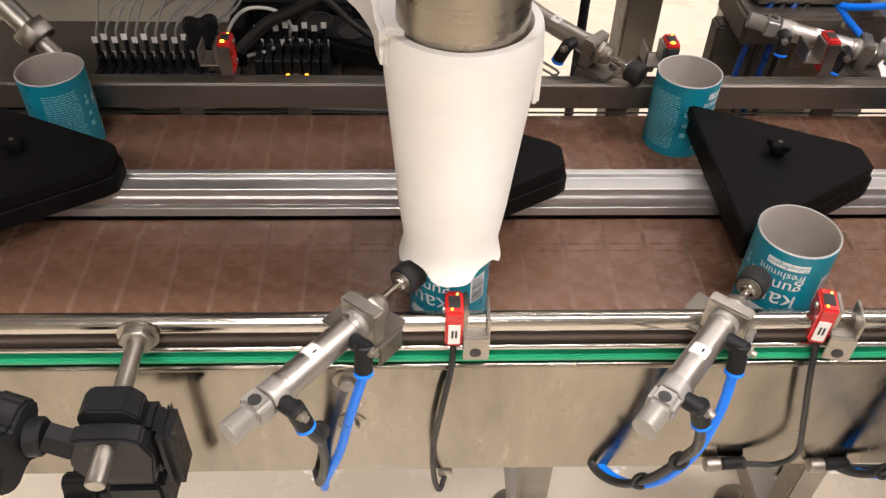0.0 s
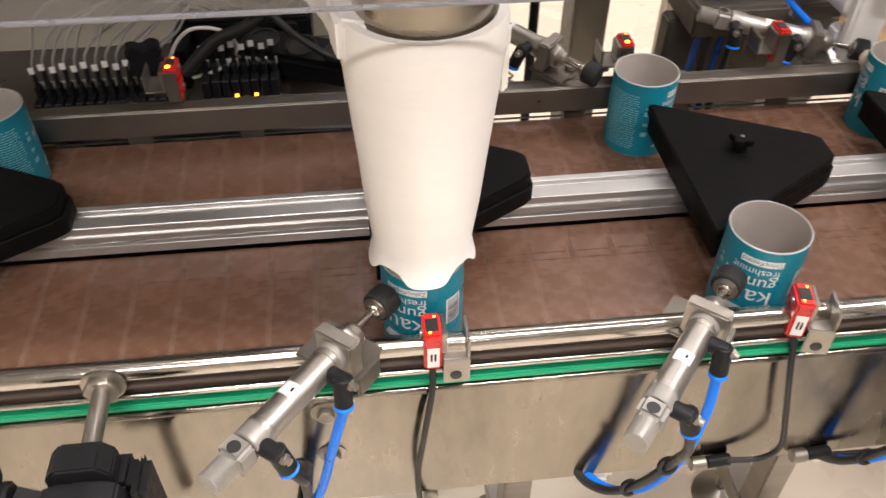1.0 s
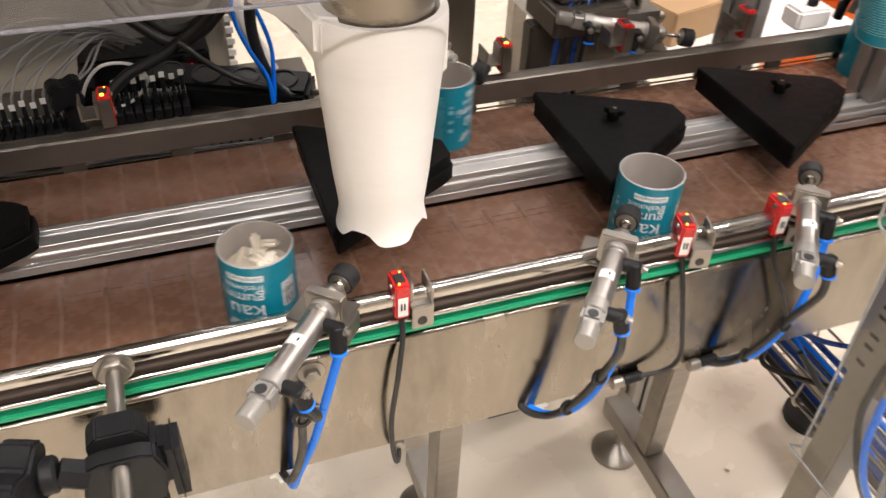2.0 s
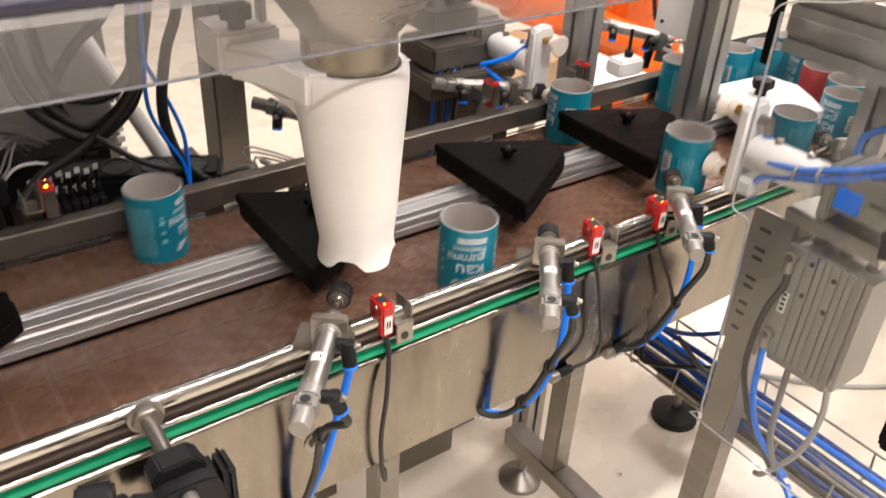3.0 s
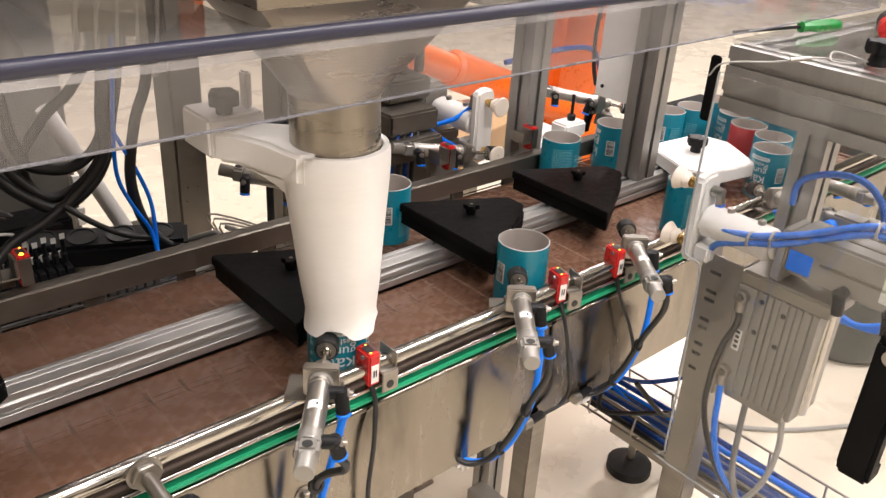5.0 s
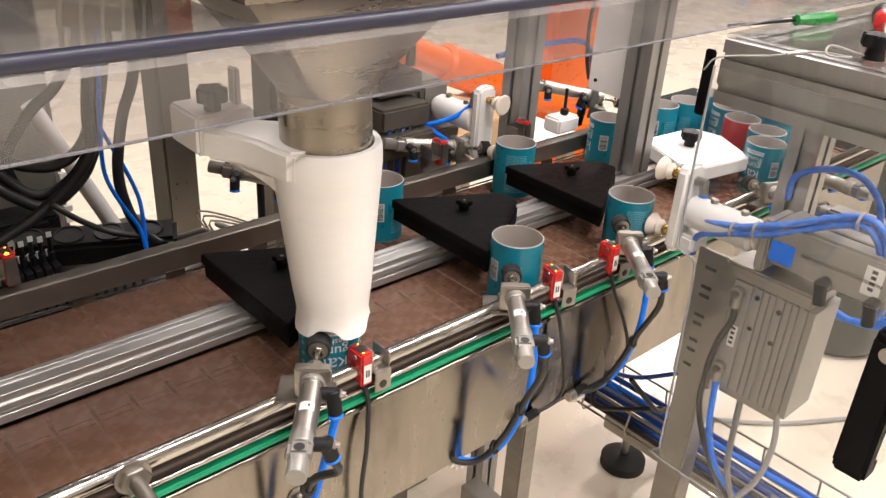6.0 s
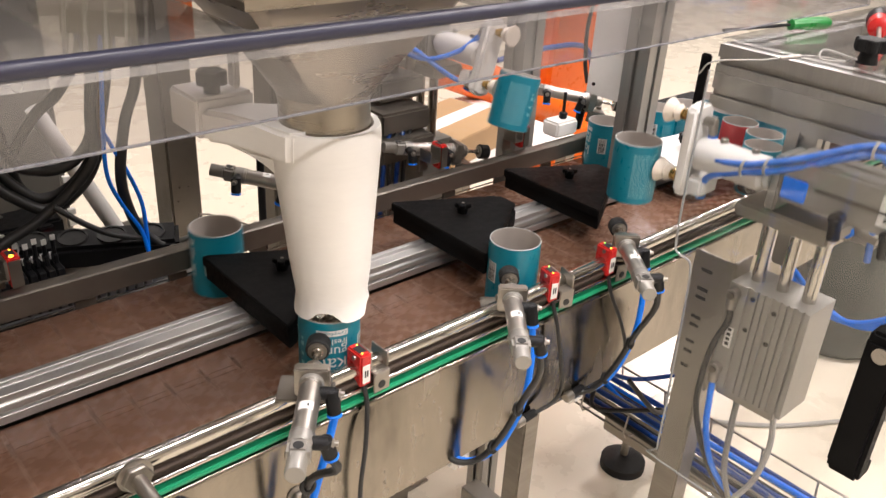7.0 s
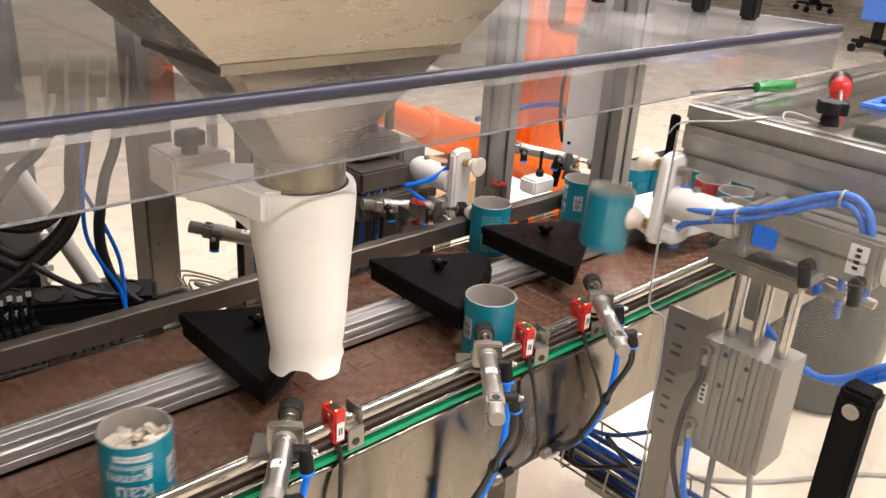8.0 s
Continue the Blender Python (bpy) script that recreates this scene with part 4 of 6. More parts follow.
def lift_block():
    t = thing("lift_cylinder", pose(0, 0, 0), "ribbed aluminium guided lift cylinder on a steel upright", "pneumatic cylinder", "lift cylinders")
    outline = [(-0.030, -0.147), (0.036, -0.147), (0.036, -0.252), (-0.030, -0.252)]
    for gy, gw in ((-0.244, 0.0015), (-0.234, 0.003), (-0.224, 0.0015), (-0.215, 0.0015), (-0.205, 0.003), (-0.195, 0.0015), (-0.186, 0.0012), (-0.174, 0.003)):
        outline += [(-0.030, gy - gw), (-0.0265, gy - gw), (-0.0265, gy + gw), (-0.030, gy + gw)]
    part("body", prism(outline, -0.208, -0.054, 0.0004, 1), ALU_CAST, t, "extruded ribbed body")
    part("foot_plate", box(-0.024, 0.030, -0.240, -0.158, -0.222, -0.2085, 0.002), STEEL, t)
    for y, z in ((-0.180, -0.066), (-0.180, -0.110), (-0.210, -0.072), (-0.210, -0.116)):
        part("screw_hole", rod((-0.0295, y, z), (-0.0305, y, z), 0.0035, 12), BLACKINK, t)
    for z in (-0.068, -0.180):
        part("port_fitting", join(rod((-0.026, -0.156, z), (-0.040, -0.156, z), 0.0085, 16, 0.001), rod((-0.034, -0.156, z), (-0.036, -0.157, z - 0.020), 0.0068, 14, 0.001)), STEEL, t)
        part("port_screw", rod((-0.040, -0.156, z), (-0.043, -0.156, z), 0.005, 6), DARKSTEEL, t)
    part("marker", box(-0.0312, -0.0302, -0.166, -0.156, -0.146, -0.116), PAPER, t, "white marker label")
    part("mark_print", join(*[box(-0.0317, -0.0312, -0.1635, -0.1585, -0.142 + 0.007 * k, -0.138 + 0.007 * k) for k in range(4)]), BLACKINK, t)
    part("type_sticker", box(-0.0312, -0.0302, -0.160, -0.151, -0.098, -0.084), BRASS, t, "orange brown sticker")
    return t


CXF, CYF, CZ = 0.52, 0.018, B + 0.0925     # cups touch the can's wall here
FRONT = pose(CXF, CYF, CZ)
HEAD = pose(CXF - 0.008, CYF, CZ)
BACK = pose(CXF, LANE_B + R + 0.002, CZ, 0, 0, 180)
head_f, car_f, lift_f = flip_head(), carriage(), lift_block()
head_b, car_b, lift_b = copy_thing(head_f, BACK), copy_thing(car_f, BACK), copy_thing(lift_f, BACK)
car_f.matrix_basis = lift_f.matrix_basis = FRONT
head_f.matrix_basis = HEAD

upright = thing("steel_upright", pose(CXF, 0, 0), "slotted flat steel upright in front of the conveyor", "post")
part("flat_bar", box(-0.0145, -0.0105, -0.122, -0.064, 0.655, 0.853, 0.001), STEEL, upright, "flat slotted steel plate")
part("flange", box(-0.0103, 0.030, -0.122, -0.118, 0.655, 0.853, 0.001), STEEL, upright)
part("leg", box(-0.010, 0.030, -0.110, -0.070, 0.006, 0.70, 0.003), STEEL, upright, "square steel tube leg")
for z in (0.826, 0.798, 0.785, 0.755, 0.742, 0.716, 0.700, 0.676):
    part("slot", box(-0.0150, -0.0146, -0.092 + 0.3 * (0.75 - z) * 0.1, -0.078, z, z + 0.005, 0.0), BLACKINK, upright)
part("foot", box(-0.05, 0.05, -0.12, -0.03, 0.0, 0.006), STEEL, upright)
uprb = thing("steel_upright", pose(CXF, LANE_B + 0.23, 0), "flat steel upright behind the conveyor", "post")
part("flat_bar", box(-0.03, 0.03, 0.02, 0.03, 0.0, 0.70, 0.001), STEEL, uprb)
part("foot", box(-0.05, 0.05, -0.02, 0.06, 0.0, 0.006), STEEL, uprb)

HOSES = ([(0.523, -0.046, 0.918), (0.506, -0.048, 0.906), (0.496, -0.062, 0.895), (0.493, -0.109, 0.903), (0.493, -0.137, 0.914), (0.495, -0.173, 0.930), (0.50, -0.22, 0.956), (0.50, -0.249, 0.967), (0.50, -0.269, 0.962), (0.505, -0.282, 0.935), (0.515, -0.292, 0.86)],
         [(0.524, -0.046, 0.836), (0.508, -0.050, 0.846), (0.498, -0.066, 0.872), (0.493, -0.110, 0.893), (0.493, -0.140, 0.904), (0.496, -0.175, 0.921), (0.50, -0.22, 0.946), (0.50, -0.247, 0.957), (0.50, -0.264, 0.952), (0.508, -0.276, 0.925), (0.520, -0.288, 0.85)])
hose_f = thing("vacuum_hoses", pose(CXF, CYF, CZ), "two pale blue vacuum hoses tied along the gripper arm", "hose")
for pts in HOSES:
    part("hose", hose([(x - CXF, y - CYF, z - CZ) for x, y, z in pts], 0.0042, 12), BLUE2, hose_f)
for y in (-0.109, -0.137, -0.247):
    part("cable_tie", moved(lathe([(0.0085, -0.0015), (0.0105, -0.0015), (0.0105, 0.0015), (0.0085, 0.0015)], 16, True), pose(-0.026 if y > -0.2 else -0.020, y - CYF, {-0.109: 0.0055, -0.137: 0.0165, -0.247: 0.0695}[y], 90)), GREYC, hose_f)
hose_b = thing("vacuum_hoses", pose(CXF, LANE_B + R, CZ), "blue vacuum hoses looping behind the rear gripper", "hose")
for k in range(2):
    part("hose", hose([(0.004, 0.066, 0.03 - 0.08 * k), (-0.03, 0.09, 0.0 - 0.04 * k), (-0.075, 0.13, -0.01 + 0.01 * k), (-0.10, 0.20, 0.03), (-0.07, 0.29, 0.10), (-0.03, 0.36, 0.20 + 0.03 * k)], 0.004, 10), BLUE, hose_b)

# hoses of the lift cylinder
for pts, m, lab in (([(0.485, -0.139, 0.806), (0.484, -0.140, 0.785), (0.485, -0.128, 0.745), (0.486, -0.122, 0.69), (0.488, -0.126, 0.63), (0.505, -0.150, 0.55), (0.55, -0.18, 0.46)], CABLE, "black hose on the lift cylinder"),
                    ([(0.485, -0.139, 0.694), (0.485, -0.141, 0.665), (0.488, -0.146, 0.61), (0.51, -0.160, 0.54), (0.56, -0.19, 0.46)], BLUE, "blue hose on the lift cylinder"),
                    ([(0.56, -0.20, 0.64), (0.565, -0.205, 0.58), (0.55, -0.20, 0.52), (0.54, -0.17, 0.46), (0.56, -0.15, 0.43)], GREYC, "grey cable under the lift cylinder"),
                    ([(0.515, -0.165, 0.672), (0.512, -0.168, 0.62), (0.515, -0.172, 0.55), (0.54, -0.18, 0.48)], GREYD, "grey cable under the lift cylinder"),
                    ([(0.56, -0.20, 0.44), (0.53, -0.25, 0.43), (0.50, -0.32, 0.47), (0.49, -0.40, 0.52), (0.50, -0.55, 0.56)], BLUE2, "blue hose sweeping off beside the machine"),
                    ([(0.57, -0.21, 0.43), (0.535, -0.26, 0.42), (0.505, -0.33, 0.46), (0.495, -0.41, 0.51), (0.505, -0.55, 0.55)], NAVY, "dark blue hose sweeping off beside the machine"),
                    ([(0.58, -0.19, 0.43), (0.55, -0.24, 0.415), (0.51, -0.34, 0.45), (0.50, -0.42, 0.50), (0.51, -0.56, 0.54)], BLUE, "blue hose sweeping off beside the machine"),
                    ([(0.74, 0.22, 0.39), (0.72, 0.10, 0.375), (0.70, -0.05, 0.37), (0.62, -0.15, 0.40), (0.56, -0.20, 0.44)], BLUE, "blue hose on the cable tray"),
                    ([(0.66, 0.16, 0.43), (0.62, 0.12, 0.42), (0.66, 0.02, 0.46), (0.60, 0.0, 0.50), (0.56, 0.03, 0.56)], CABLE, "black cable from the tray up to the plate"),
                    ([(0.40, 0.05, 0.64), (0.52, 0.12, 0.58), (0.62, 0.15, 0.50), (0.72, 0.12, 0.44), (0.80, 0.05, 0.46)], NAVY, "dark blue hose under the conveyor")):
    solo("loose_hose", hose(pts, 0.0042), m, lab, "hose", "loose hoses")

# ---- cable tray under the infeed ----
tray = thing("cable_tray", pose(0.72, 0, 0.36), "wire cable tray with hoses, running under the machine", "cable tray")
for x in (-0.05, -0.025, 0.0, 0.025, 0.05):
    part("long_wire", rod((x, -0.75, 0), (x, 0.45, 0), 0.0022, 8), STEEL, tray)
for x in (-0.055, 0.055):
    part("side_wire", rod((x, -0.75, 0.05), (x, 0.45, 0.05), 0.0022, 8), STEEL, tray)
y = -0.72
while y < 0.45:
    part("cross_wire", hose([(-0.055, y, 0.05), (-0.055, y, -0.003), (0.055, y, -0.003), (0.055, y, 0.05)], 0.002, 6, 3), STEEL, tray)
    y += 0.10
trnd = random.Random(4)
for k in range(9):
    x = -0.045 + 0.011 * k
    # NAVY here is blue hose with the shade under the machine in its colour
    m = (CABLE, NAVY, CABLE, NAVY, GREYD, NAVY, CABLE, BLUE, NAVY)[k]
    solo("tray_hose", hose([(0.72 + x, 0.45, 0.372), (0.72 + x + trnd.uniform(-0.01, 0.01), 0.1, 0.378), (0.72 + x + trnd.uniform(-0.01, 0.01), -0.25, 0.376), (0.72 + x, -0.7, 0.38)], 0.0055), m, "hose lying in the wire cable tray", "hose", "tray hoses")
# machine base frame and its foot
frame2 = thing("low_steel_stand", pose(0, 0, 0), "low steel machine frame with black levelling feet", "frame")
part("long_beam", box(0.93, 0.98, -0.9, 0.30, 0.10, 0.15, 0.003), STEEL, frame2)
part("cross_beam", box(0.98, 1.9, 0.22, 0.27, 0.10, 0.15, 0.003), STEEL, frame2)
for fx, fy in ((0.97, 0.255), (0.955, -0.8)):
    f = part("foot_pad", lathe([(0.052, 0), (0.052, 0.02), (0.03, 0.034), (0.012, 0.036)], 28), RUBBER, frame2, "black rubber levelling foot", at=pose(fx, fy, 0))
    part("spindle", rod((0, 0, 0.03), (0, 0, 0.11), 0.009, 12), STEEL, f)

# ---- guard box with profile frame ----
guard = thing("glass_topped_stand", pose(0, 0, 0), "aluminium profile frame with a glass top, beside the gripper", "frame")
for nm, m, w, h, l in (("beam", Matrix(((1, 0, 0, 0.572), (0, 0, -1, -0.012), (0, 1, 0, 1.065), (0, 0, 0, 1))), 0.04, 0.08, 0.75),
                       ("beam", Matrix(((0, 0, 1, 0.594), (1, 0, 0, -0.034), (0, 1, 0, 1.065), (0, 0, 0, 1))), 0.04, 0.08, 0.62),
                       ("beam", Matrix(((0, 0, 1, 0.594), (1, 0, 0, -0.74), (0, 1, 0, 1.065), (0, 0, 0, 1))), 0.04, 0.08, 0.62),
                       ("beam", Matrix(((1, 0, 0, 1.236), (0, 0, -1, -0.012), (0, 1, 0, 1.065), (0, 0, 0, 1))), 0.04, 0.08, 0.75)):
    part(nm, moved(slot_profile(w, h, l), m), ALU_OLD, guard, "slotted aluminium beam")
for px, py, pz in ((0.600, -0.130, 0.84), (1.236, -0.74, 0.0), (0.572, -0.74, 0.0)):
    part("upright", moved(slot_profile(0.04, 0.04, 1.024 - pz), pose(px, py, pz)), ALU_OLD, guard, "slotted aluminium upright")
gl = part("glass_top", box(0.553, 1.256, -0.762, -0.012, 1.1065, 1.1125, 0.001), SHEET2, guard, "clear top pane")
gl.visible_shadow = False
part("black_hinge", box(0.545, 0.5515, -0.006, 0.008, 1.005, 1.09, 0.002), BLACKP, guard, "black upright strip")
knob = thing("top_knob", pose(0.590, -0.176, 1.113), "black star knob on the glass top with a wire loop", "knob")
part("star", moved(star(0.019, 6, 0.014), pose(0, 0, 0.014)), BLACKG, knob)
part("neck", lathe([(0.012, 0), (0.009, 0.014)], 20), BLACKG, knob)
part("wire", hose([(-0.012, 0.006, 0.004), (-0.035, 0.035, 0.012), (-0.05, 0.03, 0.004), (-0.03, 0.012, 0.003), (-0.04, 0.05, 0.002), (-0.075, 0.085, -0.006), (-0.112, 0.125, -0.012), (-0.116, 0.14, -0.03)], 0.0011, 8), GREYC, knob, "thin steel wire loop")
part("ferrule", rod((-0.046, 0.056, 0.001), (-0.062, 0.072, -0.003), 0.0026, 10), STEEL, knob)
sd = thing("screwdriver", pose(0.668, -0.038, 1.122, 0, 0, -17), "green handled screwdriver lying on the guard", "screwdriver", "screwdrivers")
part("handle", moved(lathe([(0.004, 0), (0.0075, 0.002), (0.0062, 0.012), (0.0085, 0.03), (0.0085, 0.062), (0.006, 0.07)], 10), pose(0, 0, 0, 0, 90, 0)), GREENP, sd, "green plastic handle")
part("blade", rod((0, 0, 0), (-0.11, 0.0, -0.003), 0.0022, 10), BLACKG, sd)
sd2 = thing("screwdriver", pose(0.725, -0.128, 1.129, 0, 0, 24), "red and black handled screwdriver on the glass top", "screwdriver", "screwdrivers")
part("handle", moved(lathe([(0.007, 0), (0.0135, 0.004), (0.010, 0.014), (0.0145, 0.032), (0.0145, 0.078), (0.009, 0.09)], 12), pose(0, 0, 0, 0, 90, 0)), RED, sd2, "red handle with black grip")
part("grip", moved(lathe([(0.0148, 0.036), (0.0155, 0.05), (0.0152, 0.076), (0.0145, 0.078)], 12), pose(0, 0, 0, 0, 90, 0)), BLACKG, sd2, "black rubber grip")
part("blade", rod((0, 0, 0), (-0.09, 0, -0.006), 0.003, 10), STEEL, sd2)
solo("blue_cloth", join(box(0.735, 0.86, -0.26, -0.15, 1.1132, 1.118, 0.002), box(0.76, 0.88, -0.24, -0.165, 1.1185, 1.124, 0.003)), BLUE2, "folded bright blue cloth on the glass top", "cloth")
# clear guard panel with a cut-out edge
gp = thing("safety_screen", pose(0.475, 0, 0), "clear guard panel with a cut-out edge in front of the gripper", "guard")
PANEL = [(-0.048, 1.090), (-0.048, 0.950), (-0.050, 0.868), (-0.055, 0.851), (-0.071, 0.848), (-0.0775, 0.840), (-0.081, 0.800), (-0.084, 0.690), (-0.086, 0.600), (-0.087, 0.545), (-0.098, 0.527), (-0.42, 0.527), (-0.42, 1.090)]
pp = part("pane", moved(prism(PANEL, 0, 0.004), Matrix(((0, 0, 1, 0), (1, 0, 0, 0), (0, 1, 0, 0), (0, 0, 0, 1)))), SHEET2, gp)
pp.visible_shadow = False
part("cut_edge", hose([(0.002, y + 0.0005, z) for y, z in PANEL[:-1]], 0.0016, 6, 3), EDGE, gp, "bright cut edge")
bar = thing("door_handle", pose(0.452, -0.333, 0), "black square handle bar bolted on the clear guard panel", "handle")
part("grip", box(-0.014, 0.012, -0.019, 0.019, 0.700, 0.872, 0.005), BLACKP, bar)
for z0, z1 in ((0.856, 0.880), (0.692, 0.716)):
    part("end_block", box(-0.010, 0.0233, -0.0185, 0.0185, z0, z1, 0.004), BLACKP, bar)
part("end_bolt", join(rod((-0.0142, 0, 0.858), (-0.0162, 0, 0.858), 0.009, 20), rod((-0.0162, 0, 0.858), (-0.0172, 0, 0.858), 0.0045, 6)), STEEL, bar)

# regulator valves by the guard's upright
for k, (vx, vy, vz) in enumerate(((0.598, -0.196, 0.915), (0.612, -0.226, 0.912))):
    t = thing("flow_valve", pose(vx, vy, vz), "small air valve with a blue knob beside the gripper", "valve", "flow valves")
    part("body", box(-0.014, 0.014, -0.02, 0.02, -0.014, 0.014, 0.003), ALU_CAST, t)
    part("knob", rod((-0.014, 0.014, 0.0), (-0.028, 0.016, 0.0), 0.008, 12, 0.002), BLUE, t, "blue knob")
    part("stub", rod((0, -0.02, 0), (0, -0.05, -0.004), 0.007, 14, 0.001), STEEL, t)
solo("loose_hose", hose([(0.578, -0.128, 0.925), (0.578, -0.130, 0.955), (0.58, -0.155, 0.974), (0.585, -0.190, 0.981), (0.59, -0.216, 0.970), (0.595, -0.234, 0.94), (0.60, -0.24, 0.88)], 0.0042), BLUE2, "pale blue hose arching beside the guard", "hose", "loose hoses")
for k in range(3):
    solo("loose_hose", hose([(0.60, -0.10 - 0.02 * k, 0.90), (0.63, -0.14, 0.82 - 0.01 * k), (0.66, -0.22, 0.76), (0.66, -0.30, 0.80 + 0.01 * k), (0.65, -0.36, 0.90)], 0.0042), BLUE, "blue hose hanging behind the lift cylinder", "hose", "loose hoses")
# smoked container on the floor behind
solo("container", lathe([(0.15, 0.0), (0.172, 0.03), (0.18, 0.30), (0.176, 0.33), (0.182, 0.36), (0.182, 0.70), (0.15, 0.76), (0.06, 0.78), (0.06, 0.82), (0.03, 0.82)], 48), TANK, "large smoked plastic container on the floor", "container", at=pose(1.97, 0.235, 0))
solo("floor_cable", hose([(1.2, 0.3, 0.006), (1.4, 0.1, 0.006), (1.7, -0.1, 0.006), (1.9, -0.4, 0.006), (2.4, -0.5, 0.006)], 0.006), GREYC, "grey cable on the floor", "cable")
solo("gum_crumb", box(-0.012, 0.012, -0.006, 0.006, 0, 0.006, 0.003), GUM, "single gum piece lying on the floor", "gum", at=pose(0.74, 0.20, 0, 0, 0, 30))

# ---- rear side: stops, sensors, valves, cables ----
def rear_stop(x, y, z, ang):
    t = copy_thing(first, pose(x, y, z, 0, 9, ang))
    for c in list(t.children_recursive):
        if c.name.startswith(("plunger", "pad", "washer")):
            bpy.data.objects.remove(c)
    pl = plunger(t)
    t["label"] = "silver stop cylinder clamped behind the conveyor"
    return t


for rx, ry, rz_, ra in ((0.097, 0.4216, 0.885, -42), (0.373, 0.3935, 0.876, -15), (0.735, 0.435, 0.905, -40)):
    rear_stop(rx, ry, rz_, ra)
for rx, ry in ((-0.213, 0.342), (0.246, 0.343), (0.418, 0.352), (0.600, 0.348)):
    s = copy_thing(ps, pose(rx, ry, 0.848 + 0.003, 0, 0, 180))
    s["label"] = "red photo sensor on the rear channel of the conveyor"
    part("back_plate", box(-0.0062, 0.0066, 0.0112, 0.0128, 0.0, 0.033, 0.0006), DARKSTEEL, s, "brownish steel back plate")
    if rx > 0.3:
        for c in [c for c in s.children if c.name.startswith("lamp")]:
            bpy.data.objects.remove(c)
    else:
        part("lamp", lathe([(0.0022, 0.0), (0.0022, 0.0012), (0.001, 0.002)], 12), AMBER, s, "glowing amber lamp", at=pose(0.001, 0.0075, 0.0366))
for rx, ry in ((0.722, -0.113), (0.842, -0.116)):
    t = rear_stop(rx, ry, 0.868, 66)
    t["label"] = "silver stop cylinder in front of the infeed queue"
t = thing("connector_box", pose(0.712, 0.352, 0.8465), "small white connector box with a black plug", "connector")
part("shell", box(-0.028, 0.028, -0.012, 0.026, 0, 0.028, 0.004), WHITE2, t)
part("plug", join(rod((0.004, 0.006, 0.028), (0.004, 0.006, 0.040), 0.0075, 14, 0.002), rod((0.004, 0.006, 0.040), (0.006, 0.008, 0.075), 0.003, 8)), BLACKG, t, "black plug and cable")
# mounting lumps behind the rear stops
for k, (bx, by, bz, w) in enumerate(((0.40, 0.44, 0.846, 0.055), (0.41, 0.46, 0.885, 0.050), (0.43, 0.50, 0.925, 0.045))):
    solo("machine_block", box(bx - w, bx + w, by - 0.035, by + 0.06, bz, bz + 0.036, 0.004), DARKSTEEL, "dark milled steel block behind the conveyor", "block", "rear machine blocks")
for x in (0.405, 0.44, 0.475):
    solo("guide_column", rod((x, 0.50, 0.962), (x, 0.50, 1.16), 0.0085, 20), DARKSTEEL, "dark round guide column behind the conveyor", "column", "guide columns")
# support plate and hoses under the rear blocks
solo("machine_block", box(0.335, 0.475, 0.452, 0.480, 0.0, 0.8455, 0.003), DARKSTEEL, "dark upright steel plate carrying the rear blocks", "block", "rear machine blocks")
for k in range(4):
    hx = 0.372 + 0.014 * k
    solo("loose_hose", hose([(hx + 0.05, 0.47, 0.90 - 0.01 * k), (hx + 0.02, 0.44, 0.90), (hx - 0.01, 0.42, 0.85), (hx - 0.02, 0.415, 0.76), (hx - 0.03, 0.42, 0.62)], 0.0038), (NAVY, CABLE, NAVY, CABLE)[k], "thin hose hanging behind the rear channel", "hose", "loose hoses")
# rear posts
for nm, px, py, w in (("steel_post", 0.1025, 0.62, 0.050), ("steel_post", 0.285, 0.62, 0.048)):
    solo(nm, box(px - w / 2, px + w / 2, py - 0.03, py + 0.03, 0.0, 1.7, 0.003), DARKSTEEL, "square dull steel post behind the conveyor", "post", "steel posts")
tj = thing("swivel_holder", pose(0.185, 0.50, 0), "small black swivel holder on a rod behind the conveyor", "holder")
part("head", join(rod((-0.022, 0, 0.915), (0.03, 0, 0.915), 0.011, 16, 0.002), rod((0.0, 0, 0.915), (0.0, 0, 0.89), 0.010, 16, 0.002)), BLACKG, tj)
part("rod", rod((0.0, 0, 0.89), (0.0, 0, 0.60), 0.006, 14), BLACKG, tj)
part("base", box(-0.02, 0.02, -0.02, 0.02, 0.0, 0.60), DARKSTEEL, tj)

# control cabinet and valve terminals
cab = thing("machine_housing", pose(0, 0, 0), "grey sheet metal machine housing behind the conveyor", "housing")
part("body", box(-0.62, -0.043, 0.68, 1.3, 0.0, 1.34, 0.012, 3), CABINET, cab)
part("ledge", box(-0.62, -0.05, 0.655, 0.68, 0.60, 0.64, 0.004), CABINET, cab)
part("rack", join(*[box(-0.052, -0.041, 0.672, 0.6795, 0.62 + 0.018 * k, 0.629 + 0.018 * k) for k in range(12)]), WHITE2, cab, "toothed white edge strip")
shelf = thing("equipment_shelf", pose(0, 0, 0), "dark steel shelf on two legs behind the conveyor", "shelf")
part("board", box(-0.60, 0.05, 0.375, 0.64, 0.742, 0.748, 0.001), DARKSTEEL, shelf)
for sx in (-0.58, 0.03):
    part("leg", box(sx - 0.015, sx + 0.015, 0.56, 0.59, 0.0, 0.7418), DARKSTEEL, shelf)
# added black backing that makes the area behind the valves dark
solo("dark_enclosure", join(box(-0.255, -0.085, 0.585, 0.65, 0.748, 0.803, 0.004), box(-0.255, -0.235, 0.52, 0.5845, 0.748, 0.80, 0.002)), BLACKG, "black backing box added to darken the area behind the valve terminal", "enclosure")
feeder = thing("vibratory_feeder", pose(0, 0, 0), "large grey steel feeder trough above the clear cover", "feeder")
